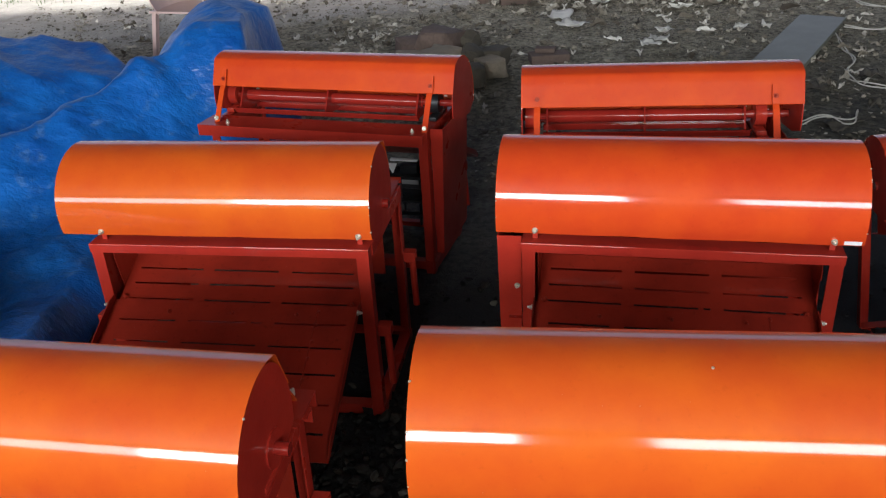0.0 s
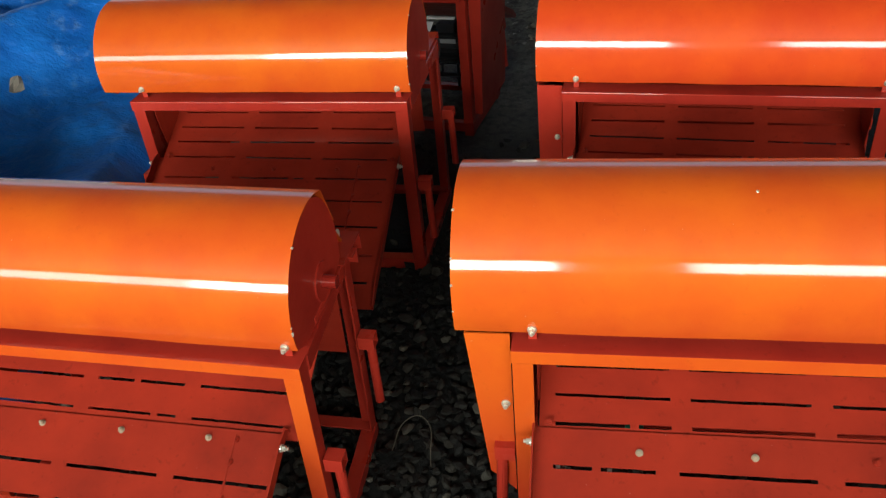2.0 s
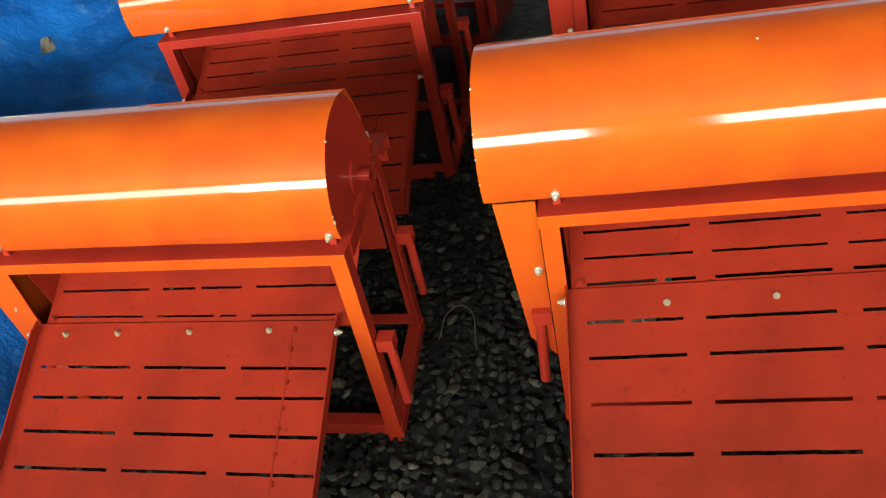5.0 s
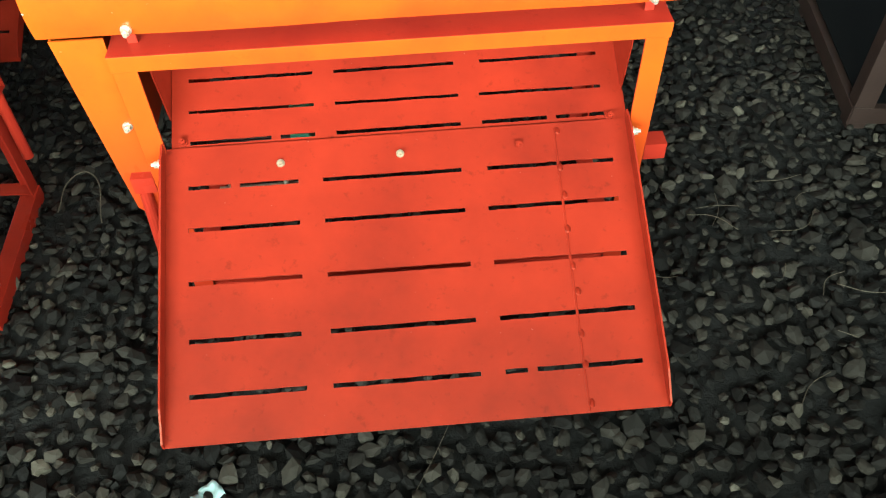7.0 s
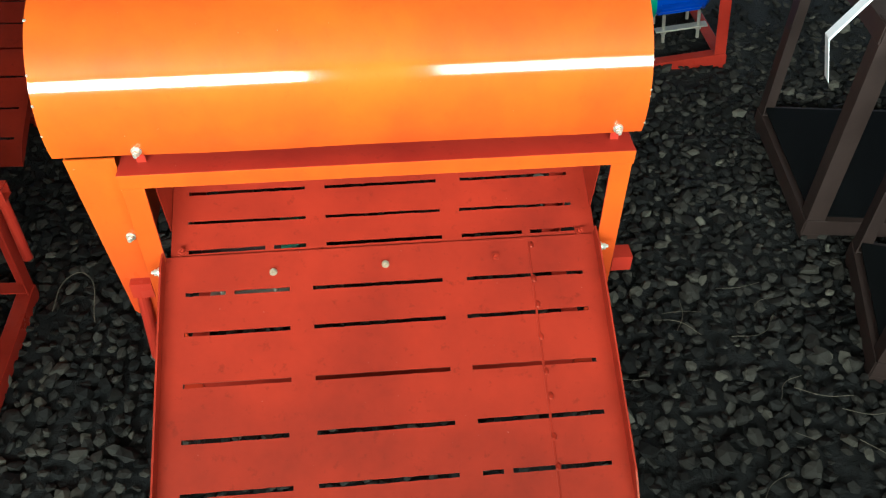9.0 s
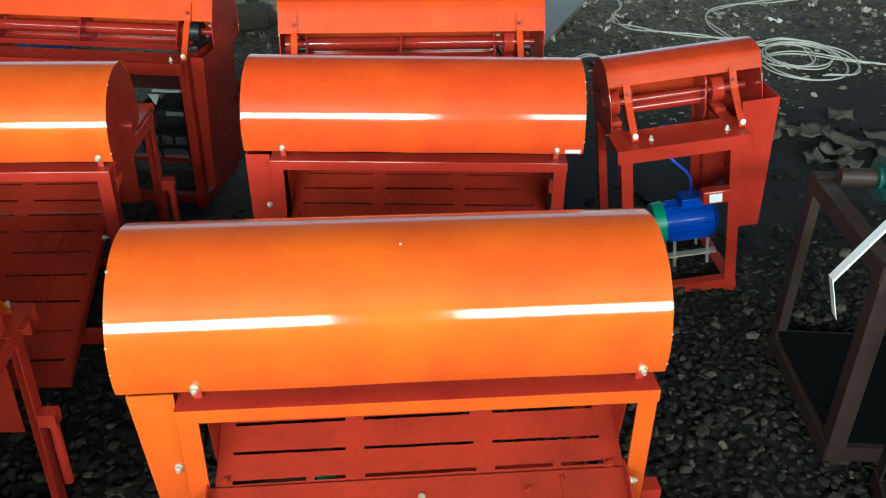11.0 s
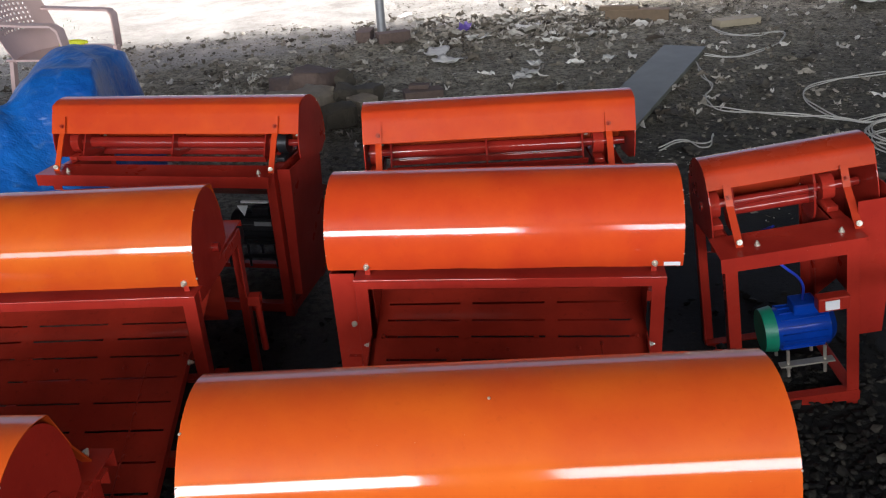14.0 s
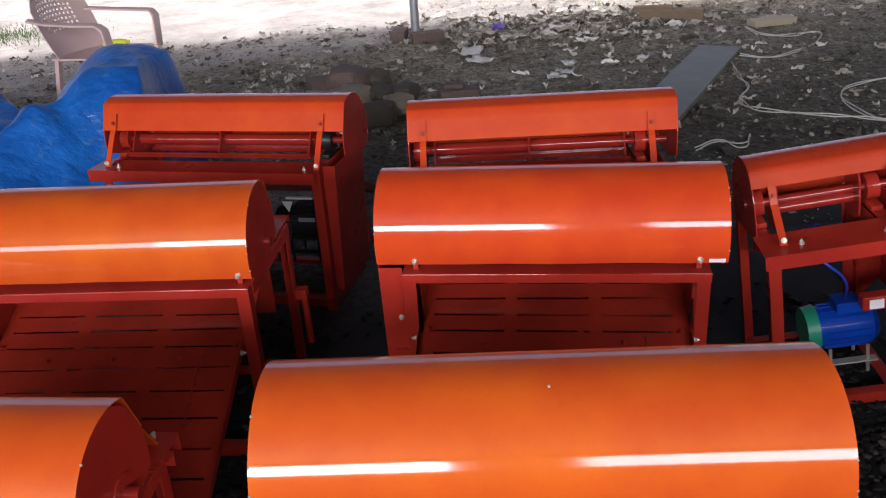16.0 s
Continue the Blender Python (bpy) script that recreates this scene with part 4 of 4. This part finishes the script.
def block_bm(r, rng):
    """A broken block: a cube with knocked-off corners and rough faces."""
    bm = bmesh.new()
    bmesh.ops.create_cube(bm, size=1.7)
    bmesh.ops.bevel(bm, geom=bm.edges[:], offset=0.16, segments=2, affect="EDGES", profile=0.5)
    bmesh.ops.subdivide_edges(bm, edges=bm.edges[:], cuts=3, use_grid_fill=True)
    off = Vector((rng.uniform(-9, 9), rng.uniform(-9, 9), rng.uniform(-9, 9)))
    cuts = [(Vector((rng.gauss(0, 1), rng.gauss(0, 1), rng.gauss(0, 1))).normalized(), rng.uniform(0.75, 1.0)) for _ in range(6)]
    for v in bm.verts:
        p = v.co.copy()
        for c, lim in cuts:
            d = p.dot(c) - lim
            if d > 0:
                p -= c * d * 0.9
        p *= 1 + 0.12 * noise.fractal(p * 2.3 + off, 1.0, 2.0, 4)
        v.co = Vector((p.x * r * 1.2, p.y * r, p.z * r * 0.72))
    return bm


def rock(x, y, r, rng, mat, label, group="", squash=0.75, dz=0.0):
    ob = new("rock", mesh_of("rock", rock_bm(r, rng, 0.85) if "rounded" in label or "small" in label else block_bm(r, rng), mat, 22))
    ob.matrix_world = pose(x, y, lump(x, y) + r * squash * 0.72 + dz, 0, 0, rng.uniform(0, 360))
    return tagged(ob, label, "rock", group)


def brick(x, y, yaw, label, size=(0.24, 0.115, 0.075), dz=0.0, mat=None, name="brick", tip=0.0):
    bm = box(bmesh.new(), (-size[0] / 2, -size[1] / 2, 0), (size[0] / 2, size[1] / 2, size[2]), 0.006)
    bmesh.ops.subdivide_edges(bm, edges=bm.edges[:], cuts=2, use_grid_fill=True)
    for v in bm.verts:
        v.co += v.co.normalized() * 0.004 * noise.noise(v.co * 30 + Vector((x, y, 0)))
    ob = new(name, mesh_of(name, bm, mat or BRICK))
    ob.matrix_world = pose(x, y, lump(x, y) - 0.004 + dz, tip, 0, yaw)
    return tagged(ob, label, "brick" if name == "brick" else "wood")


bm = rod(bmesh.new(), (0, 0, -0.1), (0, 0, 2.20), 0.036, 24)
ob = new("support_pole", mesh_of("support_pole", bm, POLE, 30))
ob.matrix_world = pose(0.50, 7.06, lump(0.5, 7.06))
tagged(ob, "grey galvanised pole holding up the shed roof", "pole", kind="structure")
brick(0.58, 6.86, 12, "brown brick laid at the foot of the pole", (0.26, 0.12, 0.085))
brick(0.36, 7.0, 80, "brown brick behind the foot of the pole", (0.24, 0.12, 0.085))
brick(0.68, 5.36, 4, "brown brick lying flat on dark earth", (0.25, 0.14, 0.06))
brick(0.66, 5.40, -14, "broken brown brick piece lying on another brick", (0.13, 0.07, 0.03), 0.055)
brick(2.64, 7.0, -22, "brown sawn wooden beam lying among dry leaves", (0.52, 0.12, 0.10), 0, WOOD, "wooden_beam")
brick(2.50, 7.06, -20, "short wooden offcut lying on a beam", (0.32, 0.08, 0.035), 0.096, WOOD, "wooden_offcut")
brick(3.32, 6.58, 8, "pale sawn wooden block lying on earth", (0.36, 0.13, 0.055), 0, PALE_WOOD, "wooden_block")

rng = random.Random(4)
for x, y, r, mat, lab, dz in ((-0.02, 5.02, 0.125, ROCK, "pale brown blocky stone in a pile", 0.03), (0.17, 5.12, 0.11, DARK_ROCK, "dark rounded stone in a pile", 0.03), (0.28, 5.02, 0.10, ROCK, "brown stone at the end of a pile", 0.0),
                              (0.12, 4.86, 0.11, DARK_ROCK, "dark shaded stone in front of a pile", 0.0), (-0.20, 5.14, 0.13, ROCK, "flat brown stone in a pile", -0.02), (-0.02, 5.40, 0.15, BRICK, "brown slab at the back of a pile", 0.03),
                              (0.14, 5.44, 0.11, DARK_ROCK, "small dark stone behind a pile", 0.03), (-0.20, 5.44, 0.12, BRICK, "brown mossy slab behind a pile", 0.0), (0.30, 5.18, 0.10, DARK_ROCK, "dark shaded stone in a pile", 0.02)):
    rock(x + 0.01, y + 0.06, r * 0.98, rng, mat, lab, "stone pile", 0.8, dz + 0.02)
d = Vector((1.055, 1.56, 0)).normalized()
bm = bmesh.new()
box(bm, (-0.15, -0.98, 0.022), (0.15, 0.98, 0.03), 0.002)
box(bm, (-0.15, -0.98, 0.0), (-0.142, 0.98, 0.0219), 0.001)
box(bm, (0.142, -0.98, 0.0), (0.15, 0.98, 0.0219), 0.001)
ob = new("steel_plank", mesh_of("steel_plank", bm, STEEL))
mid = Vector((2.655, 5.96, 0)) - d * 0.98
ob.matrix_world = pose(mid.x, mid.y, lump(mid.x, mid.y) + 0.01, 2.5, 0, math.degrees(math.atan2(-d.x, d.y)))
tagged(ob, "grey folded steel plank lying on dark earth", "plank")


def rope_points(cv, pts):
    """Two strands that run side by side, a little apart."""
    for strand in (0, 1):
        sp = cv.splines.new("BEZIER")
        sp.bezier_points.add(len(pts) - 1)
        for k, (x, y) in enumerate(pts):
            yield k + strand, sp.bezier_points[k], x + strand * 0.018 * math.sin(2.1 * k), y + strand * 0.022 * math.cos(1.7 * k)


def rope(name, pts, label, r=0.0042):
    cv = bpy.data.curves.new(name, "CURVE")
    cv.dimensions, cv.bevel_depth, cv.bevel_resolution = "3D", r, 2
    for k, bp, x, y in rope_points(cv, pts):
        bp.co, bp.handle_left_type, bp.handle_right_type = (x, y, lump(x, y) + r + 0.006 + 0.006 * (k % 3)), "AUTO", "AUTO"
    cv.materials.append(ROPE)
    return tagged(new(name, cv), label, "rope")


rope("rope", [(2.59, 5.56), (2.50, 5.25), (2.48, 5.03), (2.37, 4.87), (2.32, 4.70), (2.36, 4.62), (2.53, 4.51), (2.73, 4.40), (2.88, 4.35), (3.03, 4.22)], "thin white rope trailing across dark earth")
rope("rope", [(4.6, 5.06), (3.86, 5.03), (3.53, 5.03), (3.20, 4.95), (2.96, 4.80), (2.90, 4.53), (2.99, 4.23), (3.19, 4.20), (3.24, 4.06), (3.03, 3.87), (2.93, 4.05), (3.29, 4.18), (3.30, 3.81), (2.99, 3.66), (2.86, 3.88), (3.08, 4.07), (3.43, 3.87), (3.9, 3.7)], "loosely coiled white rope on dark earth")
rope("rope", [(3.09, 6.53), (3.12, 6.23), (3.33, 6.20), (3.48, 6.20), (3.39, 5.96), (3.10, 5.72), (2.86, 5.64), (2.70, 5.72)], "thin white rope beside a wooden block")
rope("rope", [(1.80, 4.08), (1.95, 4.16), (2.05, 4.10), (2.15, 4.22)], "short end of white rope on earth")
rope("rope", [(3.0, 4.24), (3.22, 4.30), (3.36, 4.12), (3.26, 3.90), (3.05, 3.80), (2.90, 3.95), (3.0, 4.16), (3.25, 4.20), (3.42, 4.02), (3.30, 3.74), (3.08, 3.70)], "looped white rope lying on another rope")


# ---- scraps, litter, gravel ----
def scrap(x, y, w, l, label, mat, cat="scrap", seed=0, h=0.02):
    rg = random.Random(seed)
    n = 8
    pts = []
    for j in range(n):
        row = []
        for i in range(n):
            a, b = i / (n - 1) - 0.5, j / (n - 1) - 0.5
            k = 1 - 0.35 * abs(b) * rg.random()
            row.append((a * w * k, b * l, h * (noise.noise(Vector((a * 3 + seed, b * 3, seed * 1.7))) + 0.7 + 1.6 * a * a)))
        pts.append(row)
    name = label.split()[1] + "_scrap" if cat == "scrap" else "leaf"
    ob = new(name, mesh_of(name, grid_sheet(bmesh.new(), pts, lambda i, j: True, (0, 0, -0.0012)), mat, True))
    ob.matrix_world = pose(x, y, lump(x, y) + 0.004, 0, 0, rg.uniform(0, 360))
    return tagged(ob, label, cat)


for k, (x, y, w, l) in enumerate(((0.93, 6.12, 0.22, 0.14), (0.88, 6.36, 0.25, 0.16), (1.36, 5.52, 0.14, 0.10), (1.44, 5.62, 0.12, 0.10), (2.06, 5.85, 0.10, 0.07), (1.52, 5.82, 0.12, 0.08), (1.25, 6.75, 0.2, 0.12), (1.7, 6.95, 0.22, 0.14), (2.1, 6.6, 0.18, 0.1))):
    scrap(x, y, w, l, "torn paper scrap lying crumpled on dark earth", PAPER, seed=k + 1, h=0.03)
for k, (x, y, w) in enumerate(((2.50, 3.30, 0.16), (2.52, 3.10, 0.13), (2.62, 3.05, 0.20), (2.70, 2.92, 0.22), (2.55, 2.70, 0.15), (2.46, 2.78, 0.12), (2.78, 2.70, 0.22), (2.90, 2.95, 0.2), (2.66, 3.48, 0.12), (2.40, 3.05, 0.10), (2.85, 3.2, 0.17), (2.6, 2.85, 0.14), (2.98, 2.75, 0.2), (2.05, 4.55, 0.14), (2.45, 4.75, 0.16), (2.25, 4.25, 0.10), (2.75, 4.95, 0.16), (3.3, 5.4, 0.14), (3.5, 4.5, 0.16), (2.62, 4.1, 0.13), (1.95, 4.0, 0.12))):
    scrap(x, y, w, w * 0.62, "dull crumpled dead leaf on dark earth", DULL_LEAF, "leaf", seed=k + 60, h=0.035)
scrap(1.18, 7.02, 0.12, 0.10, "crumpled violet scrap of plastic film among leaves", VIOLET, seed=52, h=0.06)
ob = new("pale_strip", mesh_of("pale_strip", box(bmesh.new(), (-0.21, -0.022, 0), (0.21, 0.022, 0.012), 0.003), PAPER))
ob.matrix_world = pose(1.40, 4.27, lump(1.4, 4.27) + 0.004, 0, 0, -14)
tagged(ob, "pale narrow strip lying on dark earth", "strip")
scrap(0.065, 0.60, 0.047, 0.042, "pale plastic scrap on gravel under a tray", CYAN, seed=31, h=0.012)
scrap(4.6, 6.9, 0.5, 0.3, "white cloth scrap lying on far earth", PAPER, seed=41, h=0.06)


def scatter(name, label, cat, mat, verts, faces):
    me = bpy.data.meshes.new(name)
    me.from_pydata(verts, [], faces)
    me.materials.append(mat)
    return tagged(new(name, me), label, cat, kind="stuff")


def build_litter():
    rg = random.Random(21)
    verts, faces = [], []

    def leaf(x, y, s):
        # a torn, curled fragment: an uneven fan about a raised or sunken middle
        a, n, b = rg.uniform(0, 6.283), rg.randrange(5, 8), len(verts)
        c, q, thin = math.cos(a), math.sin(a), rg.uniform(0.25, 0.75)
        z0, bend = lump(x, y) + 0.003, rg.uniform(-0.1, 0.9)
        verts.append((x, y, z0 + s * rg.uniform(0.0, 0.25)))
        for k in range(n):
            t = 6.283 * (k + rg.uniform(-0.3, 0.3)) / n
            r = s * rg.uniform(0.45, 1.15)
            u, v = r * math.cos(t), r * math.sin(t) * thin
            verts.append((x + c * u - q * v, y + q * u + c * v, z0 + bend * s * (u / s) ** 2 * 0.5 + s * rg.uniform(0, 0.28)))
        for k in range(n):
            faces.append((b, b + 1 + k, b + 1 + (k + 1) % n))

    for _ in range(30000):
        y = rg.uniform(3.2, 8.6)
        x = rg.uniform(-3.6, 5.2)
        dense = 0.34 + 0.9 * math.exp(-((x - 1.6) / 1.5) ** 2 - ((y - 7.0) / 0.8) ** 2) + 0.42 * math.exp(-((y - 6.7) / 0.9) ** 2) - (0.4 if y > 7.5 and x < 0.6 else 0)
        if noise.noise(Vector((x * 1.3, y * 1.3, 9))) * 0.5 + 0.5 > dense + 0.25:
            continue
        leaf(x, y, rg.choice((0.006, 0.008, 0.010, 0.013, 0.017, 0.022)) * rg.uniform(0.7, 1.3))
    scatter("leaf_litter", "dry leaves and shredded scraps strewn on earth", "litter", LITTER, verts, faces)
    # whole dead leaves: long blades that curl up along their middle rib
    verts, faces = [], []

    def blade(x, y, n, w):
        a, z0, arch, cup, twist = rg.uniform(0, 6.283), lump(x, y) + 0.004, rg.uniform(-0.1, 0.9), rg.uniform(0.3, 1.8), rg.uniform(-0.9, 0.9)
        b, c, q = len(verts), math.cos(a), math.sin(a)
        for i in range(6):
            u = i / 5 - 0.5
            half = w * (1 - (2 * u) ** 2) ** 0.6 * rg.uniform(0.75, 1.1) + 0.002
            for v in (-1, 0, 1):
                px, py = u * n + 0.1 * half * v, half * v + n * 0.25 * u * u
                pz = arch * n * u * u + cup * half * abs(v) + twist * u * half * v + rg.uniform(-0.012, 0.02)
                px, py = px + rg.uniform(-0.12, 0.12) * n, py + rg.uniform(-0.5, 0.5) * half
                verts.append((x + c * px - q * py, y + q * px + c * py, z0 + max(0.0, pz)))
        for i in range(5):
            for v in (0, 1):
                k = b + i * 3 + v
                faces.append((k, k + 1, k + 4, k + 3))

    for _ in range(620):
        blade(rg.uniform(-3.2, 4.6), rg.uniform(4.4, 7.6), rg.uniform(0.03, 0.12), rg.uniform(0.005, 0.018))
    for _ in range(430):
        blade(rg.gauss(1.75, 0.7), rg.gauss(6.98, 0.36), rg.uniform(0.05, 0.17), rg.uniform(0.007, 0.026))
    for _ in range(170):
        blade(rg.gauss(-0.45, 0.45), rg.gauss(5.9, 0.45), rg.uniform(0.04, 0.10), rg.uniform(0.004, 0.012))
    scatter("dead_leaves", "pale curled dead leaves strewn over dark earth", "leaves", PALE_LEAF, verts, faces)


build_litter()


def build_gravel():
    rg = random.Random(8)
    nr = np.random.RandomState(8)
    bases = []
    for k in range(14):
        bm = rock_bm(1.0, random.Random(k + 50), 0.7, 2 if k < 3 else 1)
        bm.verts.ensure_lookup_table()
        bases.append((np.array([v.co[:] for v in bm.verts]), [tuple(v.index for v in f.verts) for f in bm.faces]))
        bm.free()
    verts, faces, count = [], [], 0

    def stone(x, y, s, z):
        nonlocal count, verts, faces
        v, f = bases[rg.randrange(14)]
        e = Euler((rg.uniform(-0.6, 0.6), rg.uniform(-0.6, 0.6), rg.uniform(0, 6.283))).to_matrix()
        w = (v * np.array([s, s * rg.uniform(0.7, 1.1), s * rg.uniform(0.7, 1.1)])) @ np.array(e).T + np.array([x, y, z])
        verts.extend(map(tuple, w))
        faces.extend(tuple(i + count for i in t) for t in f)
        count += len(v)

    # a bed of stones, densest beside and before the near machines
    step = 0.0245
    y = -0.1
    while y < 2.75:
        x = -1.3
        while x < 2.6:
            px, py = x + rg.uniform(-0.4, 0.4) * step, y + rg.uniform(-0.4, 0.4) * step
            fade = 1.0 if py < 1.75 else max(0.10, 1 - (py - 1.75) / 0.7)
            bare = noise.noise(Vector((px * 2.3, py * 2.3, 4.4)))
            if px > 0.85 and py < 0.75 and bare > -0.05:
                fade *= 0.55
            if rg.random() < fade:
                s = 0.008 + 0.010 * rg.random() + (0.008 if rg.random() < 0.10 else 0)
                stone(px, py, s, lump(px, py) + s * 0.35 + 0.006 * rg.random())
            x += step
        y += step
    scatter("gravel", "dark grey crushed stone gravel with paler stones", "gravel", STONES, verts, faces)
    # loose pebbles and clods out on the earth
    verts, faces, count = [], [], 0
    for _ in range(5200):
        x, y = rg.uniform(-3.5, 5), rg.uniform(3.5, 7.4)
        s = rg.choice((0.004, 0.005, 0.006, 0.008, 0.013, 0.020)) * rg.uniform(0.8, 1.2)
        stone(x, y, s, lump(x, y) + s * 0.2)
    scatter("pebbles", "small earthy pebbles and clods on dark earth", "pebbles", PEBBLES, verts, faces)


build_gravel()


def build_grass():
    rg = random.Random(3)
    verts, faces = [], []
    for _ in range(3200):
        x, y = rg.gauss(-3.7, 0.45), rg.gauss(8.35, 0.22)
        h, a = rg.uniform(0.015, 0.05), rg.uniform(0, 6.28)
        b, z = len(verts), lump(x, y)
        c, s = 0.004 * math.cos(a), 0.004 * math.sin(a)
        verts.extend([(x - c, y - s, z), (x + c, y + s, z), (x + s * 4, y - c * 4, z + h)])
        faces.append((b, b + 1, b + 2))
    scatter("grass", "low green grass patch at the yard edge", "grass", GRASS, verts, faces)


build_grass()


def straw(pts, label, r=0.0022):
    cv = bpy.data.curves.new("dry_stalk", "CURVE")
    cv.dimensions, cv.bevel_depth, cv.bevel_resolution = "3D", r, 1
    sp = cv.splines.new("BEZIER")
    sp.bezier_points.add(len(pts) - 1)
    for bp, (x, y, z) in zip(sp.bezier_points, pts):
        bp.co, bp.handle_left_type, bp.handle_right_type = (x, y, lump(x, y) + 0.024 + z), "AUTO", "AUTO"
    cv.materials.append(STALK)
    tagged(new("dry_stalk", cv), label, "stalk", "dry stalks")


straw([(-0.22, 1.27, 0.0), (-0.19, 1.33, 0.03), (-0.15, 1.33, 0.04), (-0.13, 1.22, 0.0)], "pale bent dry stalk lying on gravel", 0.0013)
rg = random.Random(77)
for k in range(34):
    x, y = (rg.uniform(0.88, 1.4), rg.uniform(0.15, 1.05)) if k % 3 else (rg.uniform(-0.3, 0.7), rg.uniform(0.25, 0.62))
    a, l = rg.uniform(0, 6.28), rg.uniform(0.03, 0.13)
    b, c = a + rg.uniform(-0.5, 0.5), a + rg.uniform(-0.9, 0.9)
    p = Vector((x, y, rg.uniform(0, 0.008)))
    q = p + Vector((math.cos(b), math.sin(b), rg.uniform(-0.05, 0.12))) * l * 0.5
    r = q + Vector((math.cos(c), math.sin(c), rg.uniform(-0.12, 0.05))) * l * 0.5
    straw([tuple(p), tuple(q), tuple(r)], "thin dry brown stalk lying on gravel", rg.uniform(0.0005, 0.0009))
